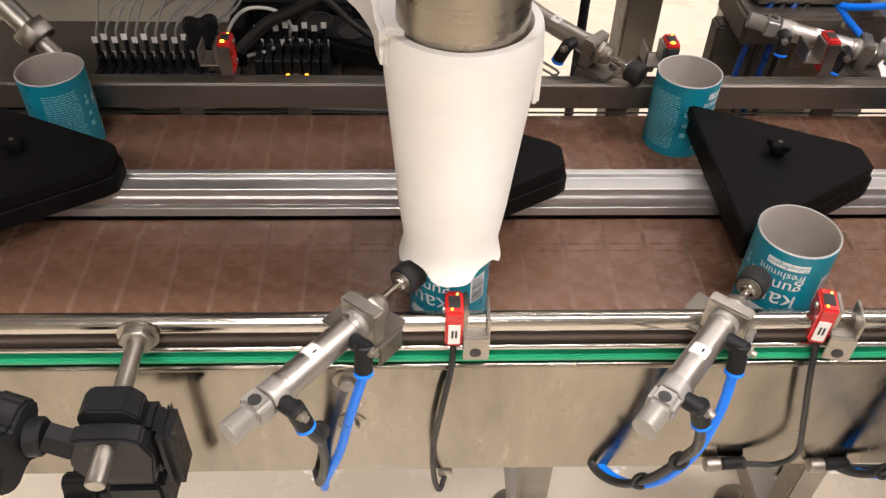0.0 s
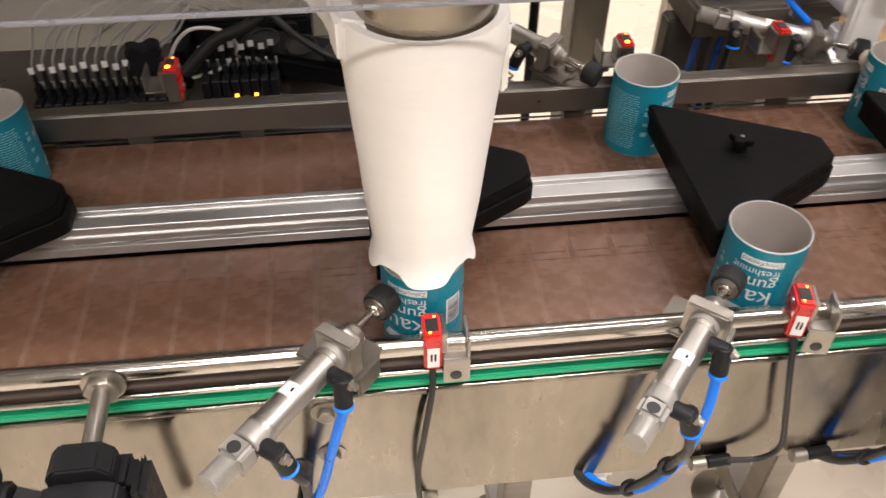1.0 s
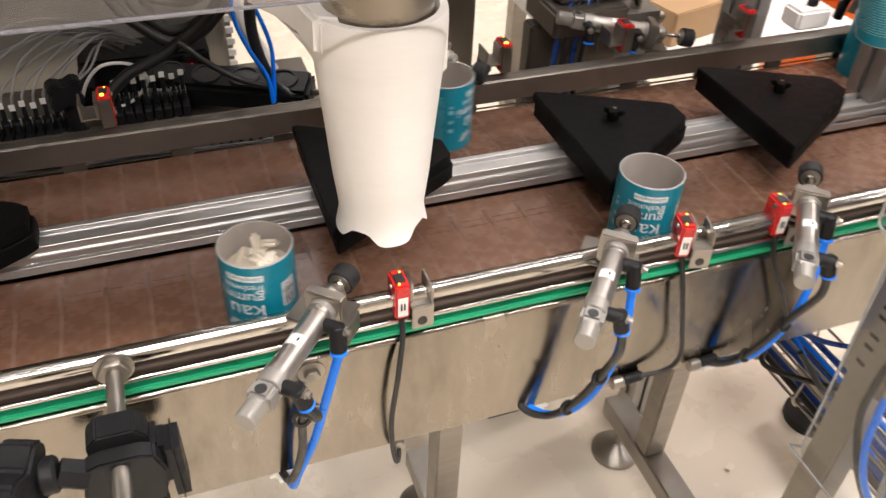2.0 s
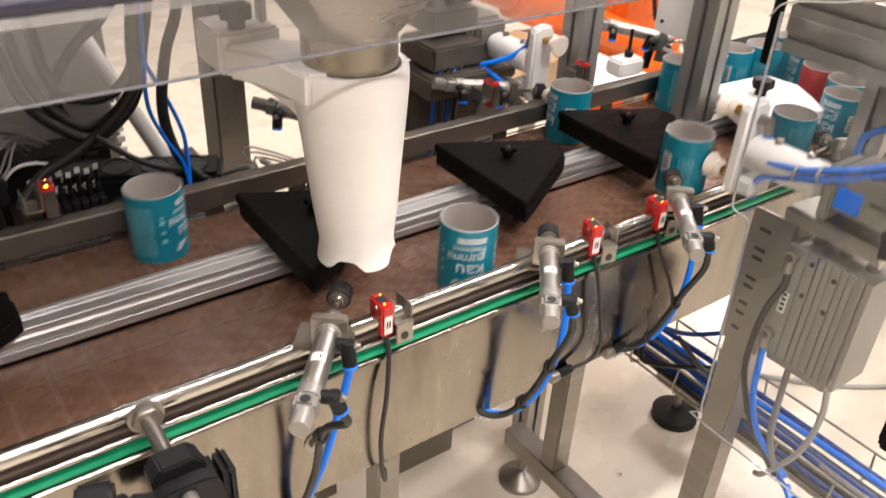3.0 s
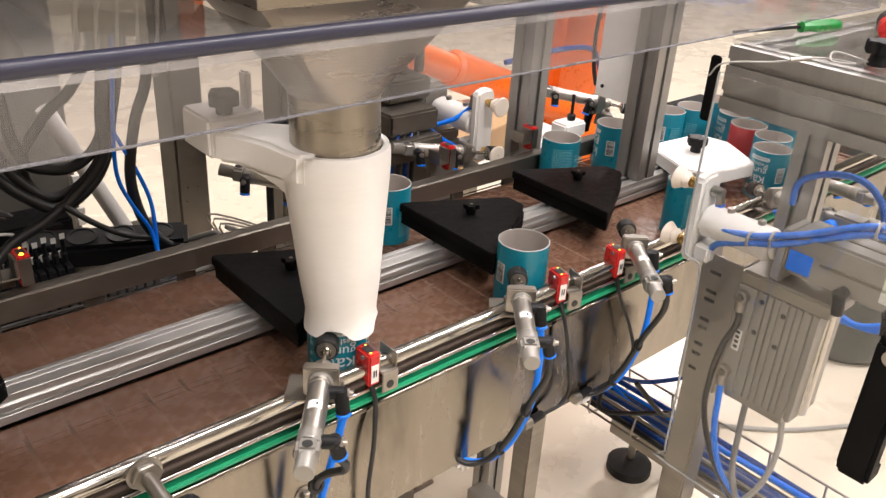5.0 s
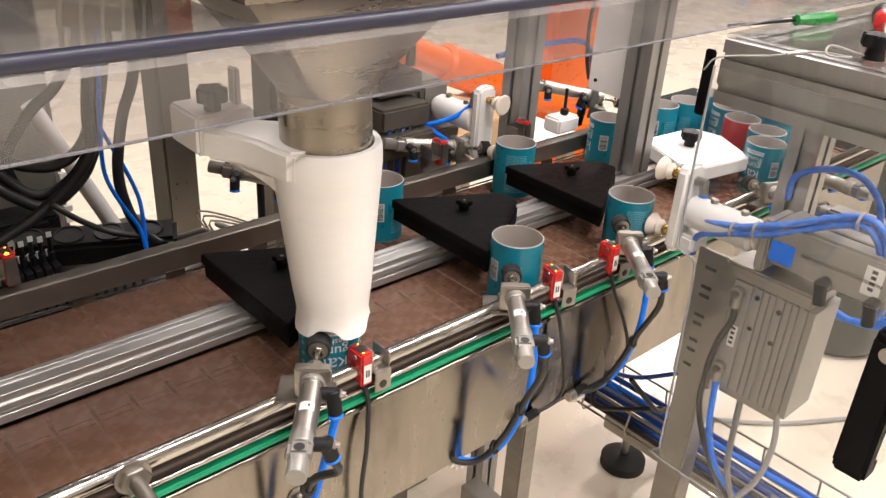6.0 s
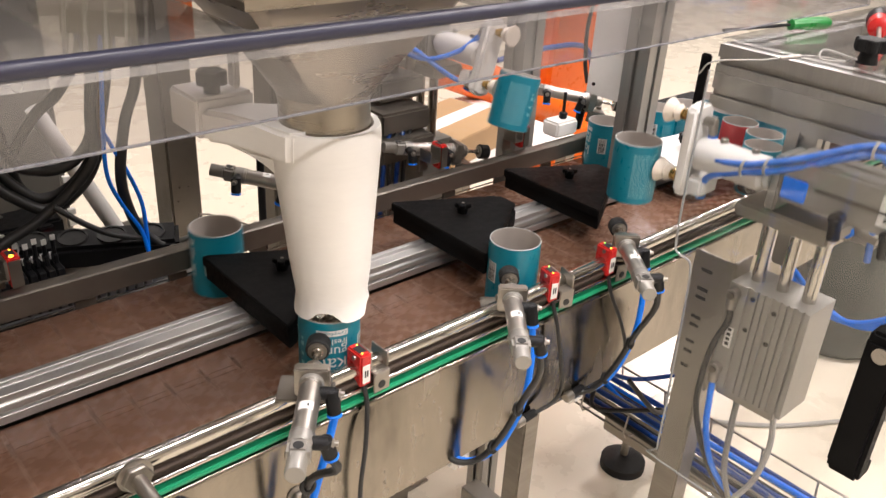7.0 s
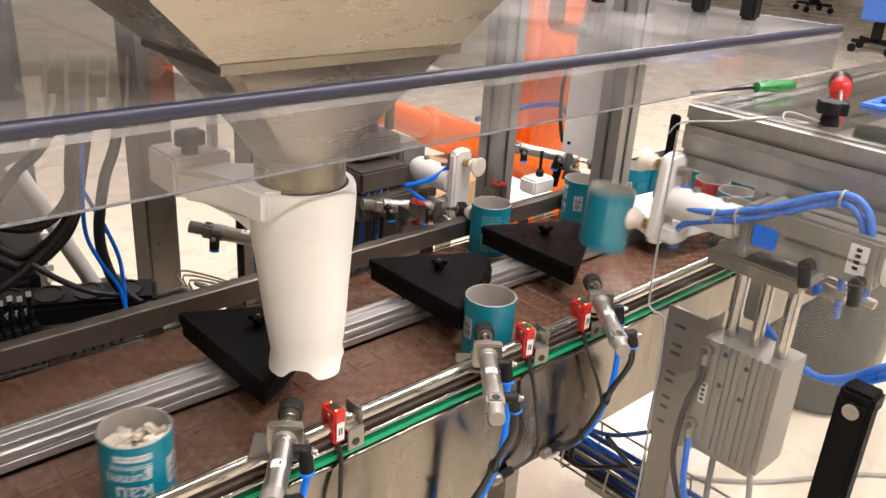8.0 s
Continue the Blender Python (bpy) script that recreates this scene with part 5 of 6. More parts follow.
part("trough", prism([(0.20, 1.235), (0.92, 1.225), (1.0, 1.50), (0.10, 1.50)], -1.05, -0.165, 0.01, 2), ALU, feeder, at=Matrix(((0, 0, 1, 0), (1, 0, 0, 0), (0, 1, 0, 0), (0, 0, 0, 1))))
part("strut", rod((-0.24, 0.185, 1.20), (-0.17, 0.17, 1.40), 0.010, 14), STEEL, feeder)
part("lip", box(-1.05, -0.17, 0.08, 0.105, 1.50, 1.53, 0.004), WHITE2, feeder, "pale folded lip")
vt_rnd = random.Random(8)


def valve_bank(x0, n, y, group, reach):
    bank = thing("valve_terminal", pose(x0, y, 0.748), "black valve terminal with grey hoses and amber lamps", "valve terminal", group)
    part("rail", box(-0.01, n * 0.0115 + 0.01, -0.02, 0.05, 0.0, 0.012, 0.002), DARKSTEEL, bank)
    for k in range(n):
        x = k * 0.0115
        v = part("valve", join(box(x, x + 0.0098, -0.014, 0.04, 0.013, 0.038, 0.0015, 1), box(x + 0.002, x + 0.008, 0.0, 0.014, 0.038, 0.052, 0.0015, 1)), BLACKG, bank)
        part("marker", box(x + 0.0015, x + 0.0085, 0.015, 0.02, 0.040, 0.0485), PAPER, v)
        if vt_rnd.random() < 0.4:
            part("lamp", box(x + 0.003, x + 0.007, -0.0155, -0.0138, 0.016, 0.020), AMBER, v, "amber lamp")
        part("sleeve", rod((x + 0.005, 0.006, 0.050), (x + 0.0055, 0.008, 0.072), 0.0028, 8), BLACKG, v)
        part("tag", box(x + 0.002, x + 0.0085, 0.0035, 0.0048, 0.068 + 0.004 * (k % 2), 0.0755 + 0.004 * (k % 2)), PAPER, v, "white paper tag")
        hz = 0.118 + 0.022 * vt_rnd.random() - 0.002 * k
        tx = (n * 0.0115 - x + 0.02 + 0.03 * vt_rnd.random()) * reach
        if reach > 0.5:
            part("thin_hose", hose([(x + 0.0055, 0.008, 0.070), (x + 0.010, 0.012, 0.088), (x + 0.03, 0.03, hz - 0.006), (x + 0.03 + tx * 0.5, 0.06, hz + 0.012), (x + 0.03 + tx, 0.10, hz - 0.02)], 0.0017, 6, 6), GREYD, bank, "thin grey hose")


valve_bank(-0.398, 13, 0.455, "valve terminals", 1.0)
valve_bank(-0.215, 8, 0.485, "valve terminals", 0.15)
solo("thin_cable", hose([(-0.257, 0.49, 0.783), (-0.2406, 0.495, 0.821), (-0.2178, 0.50, 0.8395), (-0.1846, 0.50, 0.836), (-0.170, 0.50, 0.814), (-0.190, 0.495, 0.791), (-0.226, 0.49, 0.7814)], 0.0022, 8), WHITE2, "thin white cable in a loose loop", "cable")
sig = thing("signal_lamp", pose(-0.112, 0.568, 0.783), "small red signal lamp on the black backing box", "lamp")
part("socket", box(-0.010, 0.010, 0.004, 0.016, -0.004, 0.018, 0.002), BLACKG, sig)
part("lens", box(-0.0035, 0.0035, 0.0, 0.0038, 0.004, 0.010, 0.0012), REDLED, sig, "glowing red lens")
for cx, cy, cz in ((-0.262, 0.44, 0.846), (-0.285, 0.40, 0.800), (0.815, 0.393, 0.885)):
    hk = thing("hand_knob", pose(cx, cy, cz), "black star knob of a clamp behind the channel", "knob", "rear clamp knobs")
    part("star", moved(star(0.024, 4, 0.016, 0.4), pose(0, 0, 0, 100, 0, 15)), BLACKG, hk)
    part("stem", rod((0, 0, -0.002), (0.004, 0.012, -0.06 if cz > 0.82 else -0.05), 0.008, 14), BLACKG, hk)
pf = thing("pipe_fitting", pose(0, 0, 0), "dull steel pipe with a hexagon fitting behind the conveyor", "pipe")
part("pipe", rod((-0.50, 0.43, 0.93), (-0.436, 0.402, 0.866), 0.012, 20), STEEL, pf)
part("hex_nut", moved(hexnut(0.021, -0.008, 0.012), axis_to((-0.428, 0.398, 0.858), (-0.50, 0.43, 0.93))[0]), STEEL, pf)
part("stub", rod((-0.424, 0.396, 0.853), (-0.408, 0.390, 0.838), 0.010, 16), STEEL, pf)
for k in range(6):
    solo("shelf_cable", hose([(-0.62, 0.372 + 0.010 * k, 0.766 + 0.004 * (k % 3)), (-0.40, 0.375 + 0.009 * k, 0.772 + 0.006 * (k % 2)), (-0.3, 0.370 + 0.011 * k, 0.768), (-0.2, 0.375 + 0.009 * k, 0.770 + 0.003 * (k % 2)), (0.04, 0.372 + 0.010 * k, 0.762)], 0.0036),
         CABLE if k != 2 else GREYD, "black cable running along the shelf", "cable", "shelf cables")
strip = thing("power_strip", pose(-0.068, 0.512, 0.766, 10, 0, -24), "black socket strip lying on the shelf", "power strip")
part("body", box(-0.11, 0.11, -0.026, 0.026, 0.0, 0.036, 0.006), BLACKG, strip)
for k in range(4):
    part("socket", lathe([(0.0195, 0.0), (0.0195, 0.0025), (0.0165, 0.0025), (0.0165, 0.0005)], 24), BLACKINK, strip, at=pose(-0.078 + 0.05 * k, 0, 0.036))
part("sticker", box(-0.105, -0.06, -0.0266, -0.0258, 0.008, 0.028), PAPER, strip, "white sticker")
row = thing("terminal_row", pose(-0.205, 0.398, 0.748), "row of grey ribbed terminals on a rail", "terminal strip")
part("rail", box(-0.008, 0.176, -0.004, 0.026, 0.0, 0.010, 0.001), DARKSTEEL, row)
for k in range(14):
    part("terminal", box(0.012 * k, 0.012 * k + 0.0098, 0.0, 0.022, 0.010, 0.044, 0.0015, 1), GREYD, row)
part("wire_rod", rod((-0.01, -0.002, 0.046), (0.18, -0.002, 0.046), 0.0018, 8), GREYC, row)
basket = thing("wire_clip", pose(0.10, 0.46, 0.748), "bent wire clip on the edge of the shelf", "wire")
for k in range(3):
    part("wire", hose([(0.0, 0.02 * k, 0), (-0.02, 0.02 * k, 0.05), (0.06, 0.02 * k, 0.01), (0.055, 0.02 * k, 0.0)], 0.0016, 6, 4), STEEL, basket)
# thick black cable loops from above
LOOPS = ([(-0.026, 0.51, 1.10), (-0.036, 0.50, 1.03), (-0.048, 0.50, 0.98), (-0.058, 0.50, 0.928), (-0.080, 0.50, 0.894), (-0.115, 0.50, 0.875), (-0.148, 0.50, 0.886), (-0.185, 0.51, 0.95), (-0.20, 0.52, 1.10)],
         [(-0.020, 0.495, 1.10), (-0.032, 0.49, 1.03), (-0.047, 0.49, 0.967), (-0.057, 0.49, 0.924), (-0.078, 0.49, 0.889), (-0.116, 0.49, 0.864), (-0.152, 0.49, 0.876), (-0.20, 0.50, 0.94), (-0.22, 0.51, 1.10)],
         [(-0.045, 0.485, 1.10), (-0.055, 0.48, 1.03), (-0.063, 0.48, 0.973), (-0.066, 0.48, 0.924), (-0.103, 0.48, 0.883), (-0.150, 0.48, 0.852), (-0.193, 0.48, 0.832), (-0.23, 0.47, 0.80)],
         [(-0.030, 0.53, 1.10), (-0.050, 0.525, 1.05), (-0.085, 0.52, 1.002), (-0.116, 0.52, 0.978), (-0.150, 0.52, 0.932), (-0.152, 0.52, 0.895), (-0.134, 0.515, 0.870), (-0.10, 0.51, 0.868)],
         [(-0.044, 0.505, 1.10), (-0.048, 0.50, 1.02), (-0.060, 0.495, 0.95), (-0.092, 0.49, 0.918), (-0.130, 0.495, 0.915), (-0.162, 0.50, 0.945), (-0.17, 0.52, 1.08)],
         [(0.012, 0.475, 1.10), (-0.004, 0.47, 1.017), (-0.023, 0.47, 0.969), (-0.037, 0.47, 0.903), (-0.034, 0.47, 0.854), (-0.020, 0.465, 0.812), (0.012, 0.45, 0.780), (0.05, 0.42, 0.762)],
         [(-0.126, 0.47, 0.873), (-0.095, 0.46, 0.845), (-0.062, 0.455, 0.822), (-0.025, 0.45, 0.808)])
for pts in LOOPS:
    solo("machine_cable", hose(pts, 0.0072 if len(pts) > 4 else 0.004, 12), CABLE, "thick black cable hanging from the machine", "cable", "hanging cables")
for pts in ([(-0.040, 0.465, 1.10), (-0.050, 0.46, 1.02), (-0.056, 0.46, 0.963), (-0.058, 0.46, 0.903), (-0.045, 0.455, 0.86), (-0.027, 0.45, 0.822), (-0.024, 0.44, 0.79)],
            [(-0.052, 0.475, 0.960), (-0.043, 0.47, 0.935), (-0.029, 0.47, 0.901), (-0.017, 0.465, 0.858), (-0.018, 0.455, 0.824), (-0.022, 0.445, 0.79)],
            [(-0.21, 0.52, 1.5), (-0.20, 0.50, 1.32), (-0.18, 0.49, 1.22), (-0.175, 0.49, 1.18)]):
    solo("machine_cable", hose(pts, 0.0028), BLUE, "blue hose hanging from the machine", "hose", "hanging cables")
for pts in ([(-0.10, 0.40, 0.757), (-0.02, 0.385, 0.765), (0.04, 0.39, 0.79), (0.06, 0.43, 0.80), (0.03, 0.47, 0.78)], [(-0.06, 0.40, 0.760), (0.02, 0.39, 0.775), (0.08, 0.41, 0.80), (0.09, 0.46, 0.79)]):
    solo("machine_cable", hose(pts, 0.0042), GREYC, "grey cable beside the socket strip", "cable", "hanging cables")
br = thing("hanging_bracket", pose(-0.03, 0.52, 1.10), "steel bracket carrying the cable bundle under the cover", "bracket")
part("bar", join(box(-0.07, 0.06, -0.015, 0.015, 0.0, 0.012, 0.002), box(0.045, 0.06, -0.015, 0.015, -0.09, 0.0, 0.002)), ALU_CAST, br)
part("strap", box(-0.02, 0.02, -0.022, 0.022, -0.07, -0.01, 0.006), NAVY, br)
solo("white_pipe", rod((-0.085, 0.64, 0.95), (0.018, 0.61, 0.70), 0.012, 20), WHITE2, "slanting white plastic pipe behind the conveyor", "pipe")
reel = thing("cable_reel", pose(-0.074, 0.35, 1.120, 0, 6, -22), "cable reel with thin white discs above the cover", "reel")
for k in range(5):
    part("disc", moved(lathe([(0.012, 0), (0.038, 0.0), (0.038, 0.003), (0.012, 0.003)], 36, True), pose(-0.042 + 0.02 * k, 0, 0, 0, 90, 0)), WHITE2, reel)
part("core", rod((-0.045, 0, 0), (0.045, 0, 0), 0.0125, 24), BLACKG, reel)
solo("orange_tag", box(-0.026, 0.002, 0.30, 0.303, 1.100, 1.155, 0.001), ORANGEP, "orange plastic tag above the cover", "tag")

# ---- orange robot behind the machine ----
robot = thing("orange_robot", pose(1.5, 1.05, 0), "orange industrial robot arm behind the machine", "robot")
part("base", lathe([(0.20, 0), (0.20, 0.12), (0.15, 0.18), (0.14, 0.40), (0.16, 0.44), (0.16, 0.56)], 36), ORANGE, robot)
part("shoulder", prism([(-0.16, 0.52), (0.16, 0.50), (0.17, 0.86), (0.06, 0.96), (-0.06, 0.98), (-0.14, 0.90)], -0.09, 0.09, 0.03, 3), ORANGE, robot, at=pose(0, 0, 0, 90, 0, 0))
part("upper_arm", prism([(-0.14, 0.90), (0.03, 0.93), (-0.10, 1.20), (-0.14, 1.50), (-0.30, 1.50), (-0.31, 1.05)], -0.07, 0.07, 0.02, 3), ORANGE, robot, at=pose(0, -0.17, 0, 90, 0, 0))
part("forearm", join(rod((-0.10, -0.10, 0.62), (-0.55, -0.10, 0.80), 0.050, 28, 0.01), rod((-0.53, -0.10, 0.792), (-0.76, -0.10, 0.885), 0.036, 24, 0.008)), ORANGE, robot)
part("wrist", rod((-0.76, -0.10, 0.885), (-0.82, -0.10, 0.91), 0.030, 20, 0.004), BLACKG, robot)
part("cable", hose([(-0.1, -0.22, 0.75), (-0.2, -0.26, 0.84), (-0.34, -0.27, 0.86), (-0.5, -0.24, 0.84)], 0.007), NAVY, robot)
cb = thing("cardboard_box", pose(0.78, 0.72, 0.70, 0, 0, 15), "brown cardboard box on a stand behind the conveyor", "box")
part("carton", box(-0.13, 0.13, -0.09, 0.09, 0.0, 0.06, 0.002), CARDBOX, cb)
part("tape", box(-0.1305, 0.1305, -0.02, 0.02, 0.0602, 0.0608), PAPER, cb)
st = thing("side_table", pose(0.80, 0.78, 0), "plain grey side table behind the conveyor", "table")
part("tabletop", box(-0.28, 0.28, -0.20, 0.20, 0.67, 0.70, 0.003), WHITE2, st)
for sx in (-0.25, 0.25):
    for sy in (-0.17, 0.17):
        part("leg", box(sx - 0.015, sx + 0.015, sy - 0.015, sy + 0.015, 0, 0.67), STEEL, st)
# far hall: trolleys
def trolley(x, y, rz):
    t = thing("trolley", pose(x, y, 0, 0, 0, rz), "blue and black trolley on castors far across the hall", "trolley", "trolleys")
    part("body", box(-0.25, 0.25, -0.2, 0.2, 0.35, 0.95, 0.02), BLUE2, t)
    part("column", box(-0.06, 0.06, -0.06, 0.06, 0.14, 0.35, 0.01), BLACKG, t)
    for k in range(4):
        a = math.pi / 2 * k + 0.6
        part("spoke", box(0.0, 0.28, -0.02, 0.02, 0.10, 0.14, 0.004), BLACKG, t, at=pose(0, 0, 0, 0, 0, math.degrees(a)))
        part("castor", moved(rod((-0.02, 0, 0.045), (0.02, 0, 0.045), 0.045, 20, 0.005), pose(0.27 * math.cos(a), 0.27 * math.sin(a), 0)), BLACKG, t)


trolley(9.6, 3.1, 20)
trolley(13.0, 5.4, 60)
trolley(12.2, 7.4, 10)

# ---- belt tiles ----
PITCH = 0.0381
GAP = 0.00008
belt = thing("conveyor_belt", pose(0, 0, 0), "brown plastic flat-top chain belt, worn and shiny", "belt")


def tile_mesh(y0, y1):
    h = PITCH / 2 - GAP / 2
    n = 6
    # a hinge slot opens in each joint
    ya, yb = y1 - 0.047, y1 - 0.020
    slot = 0.0011 if y0 < 0.1 else 0.0004
    pts_a = [(-h, y0), (h, y0), (h, ya), (h - slot, ya + 0.001), (h - slot, yb - 0.001), (h, yb), (h, y1), (-h, y1)]
    bm = prism(pts_a, -0.0042, 0, 0.00055, 1)
    bm.normal_update()
    for f in bm.faces:
        # the rounded long edges are worn pale
        if f.normal.z > 0.3 and abs(f.normal.x) > 0.3 and f.calc_area() > 8e-6:
            f.material_index = 1
    if y0 < 0.1:
        # two low ribs beside the slot
        bm = join(bm, *[box(-h + 0.004, h - 0.004, y, y + 0.0012, -0.0005, 0.00035) for y in (ya + 0.003, ya + 0.012)])
    return mesh_of(bm, "tile", (BELT, BELT_WORN), 20)


RUN = CX1 - CX0 - 0.10
RAD = 0.028
LOOP = 2 * RUN + 2 * math.pi * RAD
COUNT = int(LOOP / PITCH)
STEP = LOOP / COUNT


def belt_pose(s):
    """A place on the chain's loop: along the top towards -x, round the end, back below."""
    s %= LOOP
    x0, x1 = CX0 + 0.05, CX1 - 0.05
    if s < RUN:
        return pose(x1 - s, 0, B)
    s -= RUN
    if s < math.pi * RAD:
        a = s / RAD
        return pose(x0 - RAD * math.sin(a), 0, B - RAD + RAD * math.cos(a), 0, -math.degrees(a), 0)
    s -= math.pi * RAD
    if s < RUN:
        return pose(x0 + s, 0, B - 2 * RAD, 0, 180, 0)
    a = math.pi + (s - RUN) / RAD
    return pose(x1 - RAD * math.sin(a), 0, B - RAD + RAD * math.cos(a), 0, -math.degrees(a), 0)


TILES = []
for y0, y1 in ((0.014, 0.1625), (0.1965, 0.3345)):
    me = tile_mesh(y0, y1)
    for k in range(COUNT):
        s = k * STEP + (0.4 * STEP if y0 > 0.1 else 0)
        # only tiles that come onto the top run during the clip
        if s > RUN + 0.25 and s + SPEED * 8.0 < LOOP - 0.12:
            continue
        ob = new("tile", me)
        ob.parent = belt
        ob.matrix_basis = belt_pose(s)
        TILES.append((ob, s))


# ---- what moves ----
def motions():
    # belt tiles: evenly round the loop
    turns = (RUN, RUN + math.pi * RAD)
    for ob, s in TILES:
        times = {0.0, 8.0}
        t = 0.0
        while t < 8.0:
            near = any(abs(((s + SPEED * t - e + LOOP / 2) % LOOP) - LOOP / 2) < 0.20 for e in (RUN, RUN + math.pi * RAD, 2 * RUN + math.pi * RAD, 0))
            times.add(round(t, 2))
            t += 0.1 if near else 0.8
        walk(ob, [(t, belt_pose(s + SPEED * t)) for t in sorted(times)])

    def lane(key, y, stops_):
        """Rows of (t, x): keyed every 0.1 s while it runs, so that it starts and stops sharply."""
        rows = []
        for (t0, x0), (t1, x1) in zip(stops_, stops_[1:]):
            n = 1 if abs(x1 - x0) < 1e-6 else max(1, round((t1 - t0) / 0.25))
            for k in range(n):
                f = k / n
                rows.append((t0 + (t1 - t0) * f, x0 + (x1 - x0) * f))
        rows.append(stops_[-1])
        turn = SPECS[key]
        return [(t, pose(x, y, B, 0, 0, turn)) for t, x in rows]

    X1, X2, X3, X3B = 0.0065, 0.280, 0.506, 0.520      # under the spout, second stop, front and rear flip station
    BX2 = 0.252
    off = -0.98
    walk(cans["A"], lane("A", LANE_F, [(0, X1), (1.6, X1), (1.6 + (X1 - off) / SPEED, off), (8, off)]))
    walk(cans["B"], lane("B", LANE_F, [(0, X2), (2.53, X2), (2.53 + (X2 - X1) / SPEED, X1), (7.34, X1), (8, X1 - 0.66 * SPEED)]))
    walk(heap, [(0, pose(X1, LANE_F + 0.028, B + 0.33)), (5.0, pose(X1, LANE_F + 0.028, B + 0.33)), (5.25, pose(X1, LANE_F + 0.015, B + 0.20)), (5.5, pose(X1, LANE_F, B + 0.0003)), (5.7, pose(X1, LANE_F, B + 0.0003))]
         + [(t, m @ pose(0, 0, 0.0003)) for t, m in lane("B", LANE_F, [(7.34, X1), (8, X1 - 0.66 * SPEED)])])
    walk(cans["E"], lane("E", LANE_B, [(0, BX2), (1.63, BX2), (1.63 + (BX2 - off) / SPEED, off), (8, off)]))
    walk(cans["L"], lane("L", LANE_B, [(0, -0.372), (1.63, -0.372), (1.63 + (-0.372 - off) / SPEED, off), (8, off)]))

    # flip cycles: (t, lift, turn, push) of the two heads
    front = [(0, 0, 0, 0), (0.9, 0, 0, 0), (1.1, 0.055, 0, 0), (1.3, 0.095, 0, 0), (1.6, 0.097, 0, 0), (1.72, 0.097, 60, 0), (1.85, 0.097, 130, 0), (1.95, 0.097, 165, 0), (2.15, 0.097, 165, 0),
             (2.25, 0.097, 110, 0), (2.36, 0.097, 35, 0), (2.45, 0.097, 0, 0), (2.65, 0.097, 0, 0), (2.8, 0.066, 0, 0), (3.0, 0.022, 0, 0), (3.15, 0, 0, 0), (3.35, 0, 0, 0), (3.6, 0, 0, -0.017), (5.3, 0, 0, -0.017), (5.6, 0, 0, 0),
             (6.75, 0, 0, 0), (6.9, 0.040, 0, 0), (7.0, 0.085, 0, 0), (7.1, 0.096, 0, 0), (7.32, 0.097, 0, 0), (7.4, 0.097, 28, 0), (7.5, 0.097, 105, 0), (7.6, 0.097, 160, 0), (7.7, 0.097, 166, 0), (7.8, 0.097, 160, 0),
             (7.9, 0.097, 88, 0), (8.0, 0.097, 4, 0)]
    rear = [(0, 0, 0, 0), (1.45, 0, 0, 0), (1.7, 0.036, 0, 0), (1.85, 0.09, 0, 0), (1.95, 0.12, -20, 0), (2.05, 0.145, -90, 0), (2.15, 0.145, -160, 0), (2.35, 0.145, -165, 0), (2.45, 0.14, -90, 0), (2.55, 0.125, -15, 0),
            (2.65, 0.09, 0, 0), (2.8, 0.046, 0, 0), (2.95, 0, 0, 0), (3.2, 0, 0, 0), (3.4, 0, 0, -0.02), (5.4, 0, 0, -0.02), (5.6, 0, 0, 0), (6.45, 0, 0, 0), (6.6, 0.040, 0, 0), (6.7, 0.065, 0, 0), (6.8, 0.092, 0, 0),
            (6.9, 0.108, -4, 0), (7.0, 0.115, -14, 0), (7.1, 0.140, -80, 0), (7.2, 0.150, -150, 0), (7.3, 0.150, -165, 0), (7.45, 0.150, -160, 0), (7.55, 0.140, -90, 0), (7.62, 0.12, -28, 0), (7.7, 0.078, 0, 0), (7.8, 0.035, 0, 0), (7.9, 0.004, 0, 0), (8.0, 0, 0, 0)]

    bh = hose_b.matrix_basis.copy()
    fh = hose_f.matrix_basis.copy()
    walk(head_f, [(t, HEAD @ pose(0, p, z, 0, a, 0)) for t, z, a, p in front])
    walk(car_f, [(t, FRONT @ pose(0, p, z)) for t, z, a, p in front])
    walk(hose_f, [(t, fh @ pose(0, p, z)) for t, z, a, p in front])
    walk(head_b, [(t, BACK @ pose(0, p, z, 0, a, 0)) for t, z, a, p in rear])
    walk(car_b, [(t, BACK @ pose(0, p, z)) for t, z, a, p in rear])
    walk(hose_b, [(t, bh @ pose(0, -p, z)) for t, z, a, p in rear])

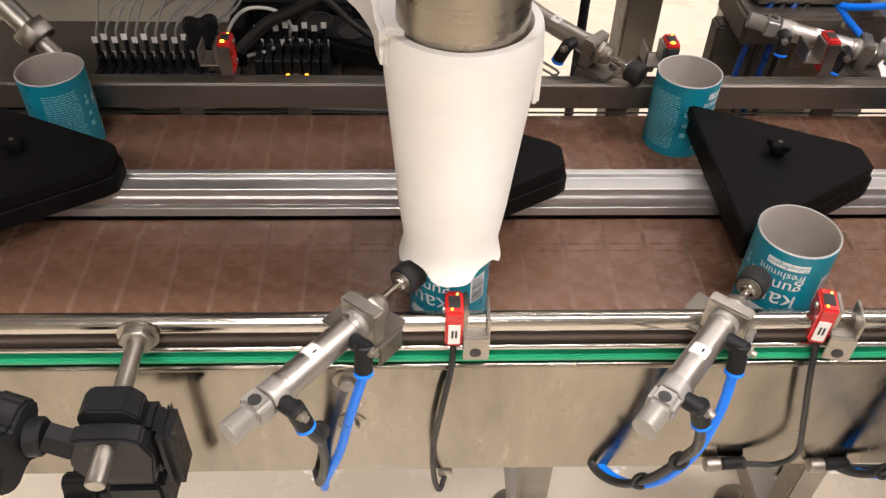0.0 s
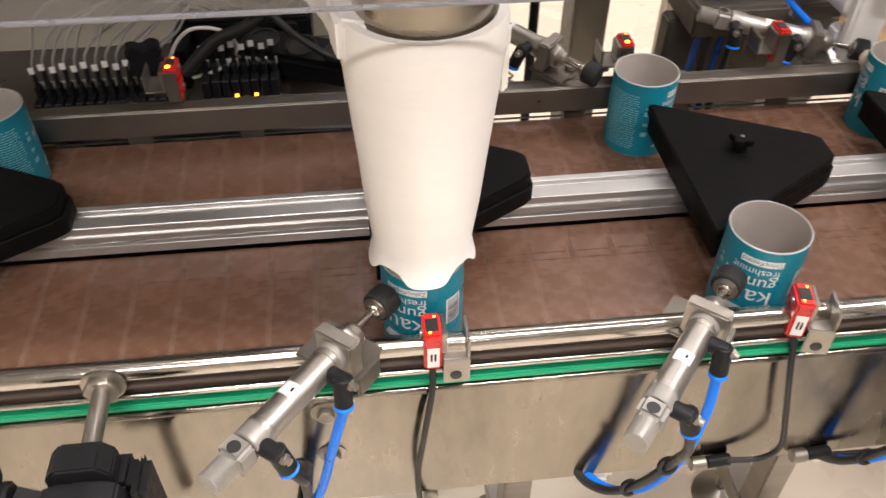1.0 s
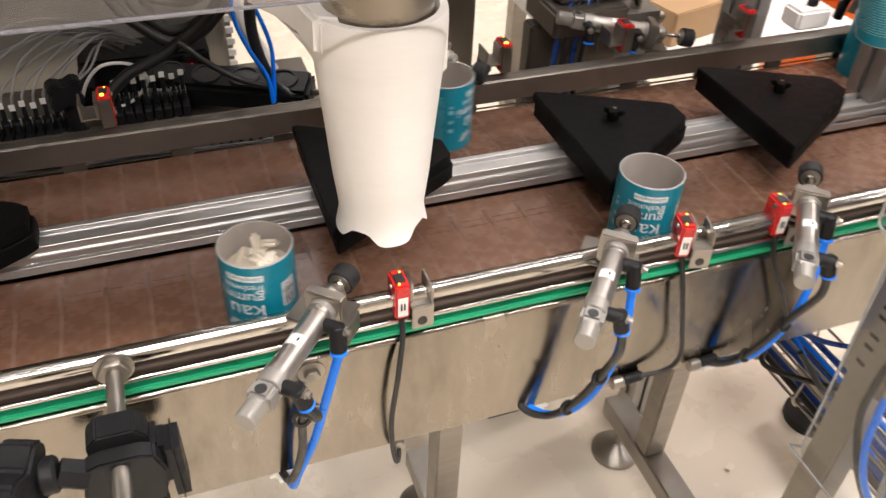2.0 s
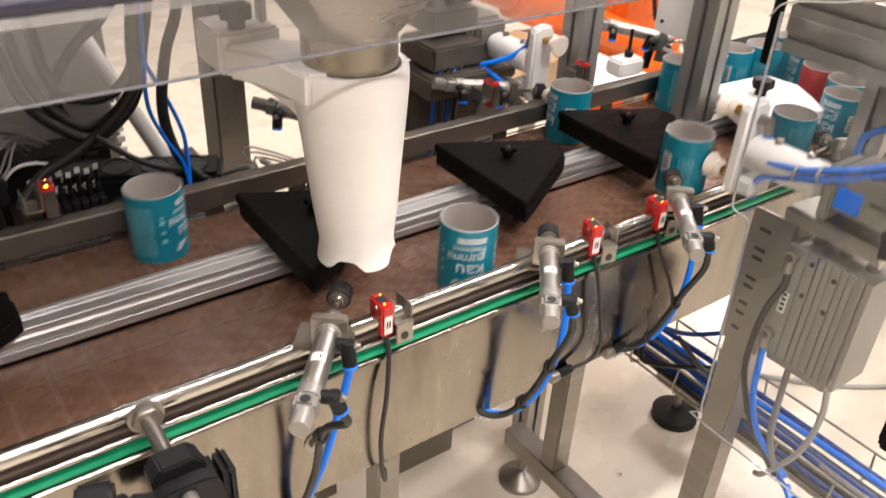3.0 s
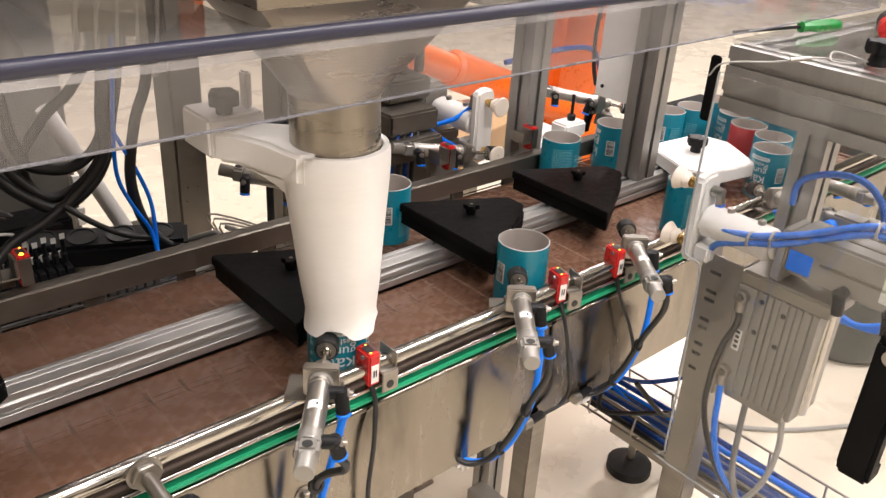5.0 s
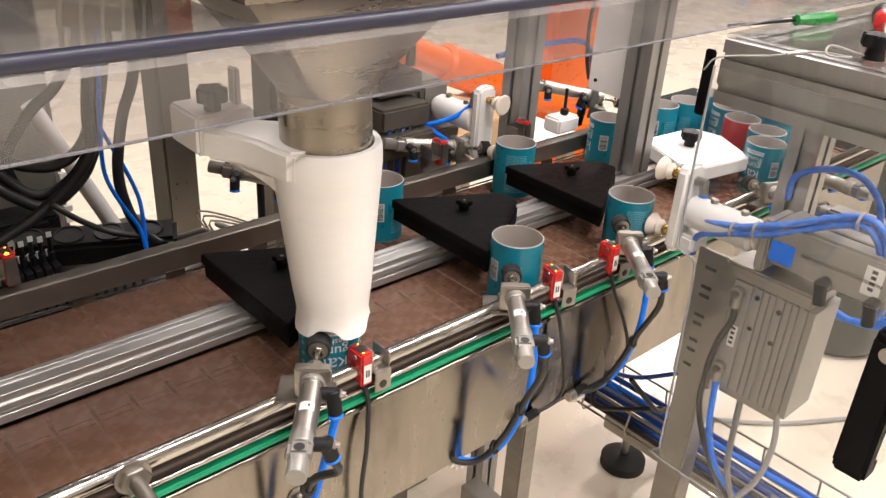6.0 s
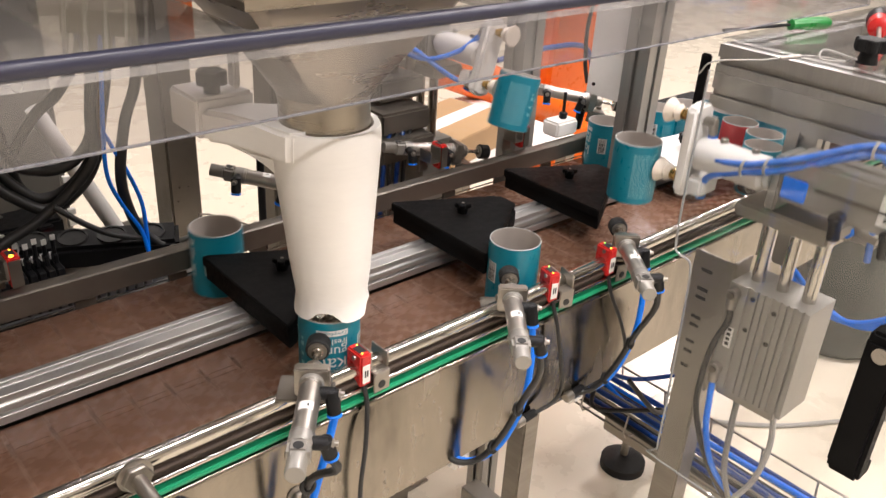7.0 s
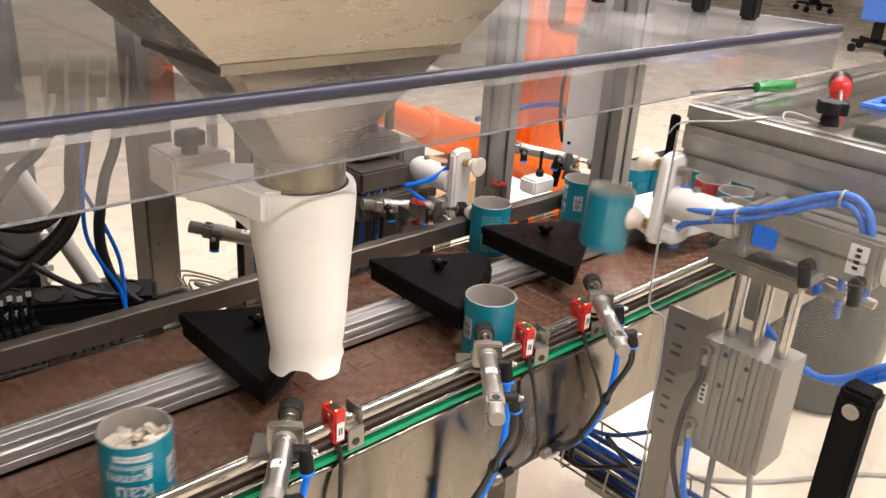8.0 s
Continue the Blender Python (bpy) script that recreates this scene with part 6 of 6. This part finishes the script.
    def held(base, key, y, z, a):
        return base @ pose(0, 0, z, 0, a, 0) @ base.inverted() @ pose(X3 if y == LANE_F else X3B, y, B, 0, 0, SPECS[key])

    def gripped(key, y, base, cycle, t0, t1):
        return [(t, held(base, key, y, z, a)) for t, z, a, p in cycle if t0 <= t <= t1]

    stopC = 3.85 + (X3 - X2) / SPEED
    walk(cans["C"], gripped("C", LANE_F, HEAD, front, 0, 3.15) + lane("C", LANE_F, [(3.85, X3), (stopC, X2), (8, X2)]))
    walk(cans["D"], lane("D", LANE_F, [(0, 0.742), (4.6, 0.742), (4.6 + (0.742 - X3) / SPEED, X3), (6.5, X3)]) + gripped("D", LANE_F, HEAD, front, 6.7, 8))
    stopF = 3.67 + (X3B - BX2) / SPEED
    walk(cans["F"], gripped("F", LANE_B, BACK, rear, 0, 2.95) + lane("F", LANE_B, [(3.67, X3B), (stopF, BX2), (6.08, BX2), (8, BX2 - 1.92 * SPEED)]))
    walk(cans["G"], lane("G", LANE_B, [(0, 0.77), (4.42, 0.77), (4.42 + (0.77 - X3B) / SPEED, X3B), (6.3, X3B)]) + gripped("G", LANE_B, BACK, rear, 6.4, 8))
    walk(cans["H"], lane("H", LANE_B, [(0, 0.838), (4.62, 0.838), (4.62 + (0.838 - 0.752) / SPEED, 0.752), (8, 0.752)]))

    # the spout sinks onto the can to fill it and rises again
    walk(spout, [(t, pose(NX, NY, z)) for t, z in ((0, -0.021), (0.62, -0.021), (0.74, -0.010), (0.86, 0), (3.55, 0), (3.65, -0.010), (3.76, -0.021), (6.33, -0.021), (6.40, -0.010), (6.48, 0), (8, 0))])

    # stop pads push out and draw back
    for p, rows in zip(plungers, ([(0, -0.006), (1.45, -0.006), (1.6, -0.024), (2.3, -0.024), (2.5, -0.006), (7.15, -0.006), (7.3, -0.020), (8, -0.018)],
                                  [(0, -0.012), (2.35, -0.012), (2.5, -0.026), (4.0, -0.026), (4.25, -0.012), (8, -0.012)],
                                  [(0, -0.008), (3.5, -0.008), (3.8, -0.018), (4.1, -0.008), (8, -0.008)])):
        walk(p, [(t, pose(x + 0.005, 0, 0.002)) for t, x in rows])


motions()
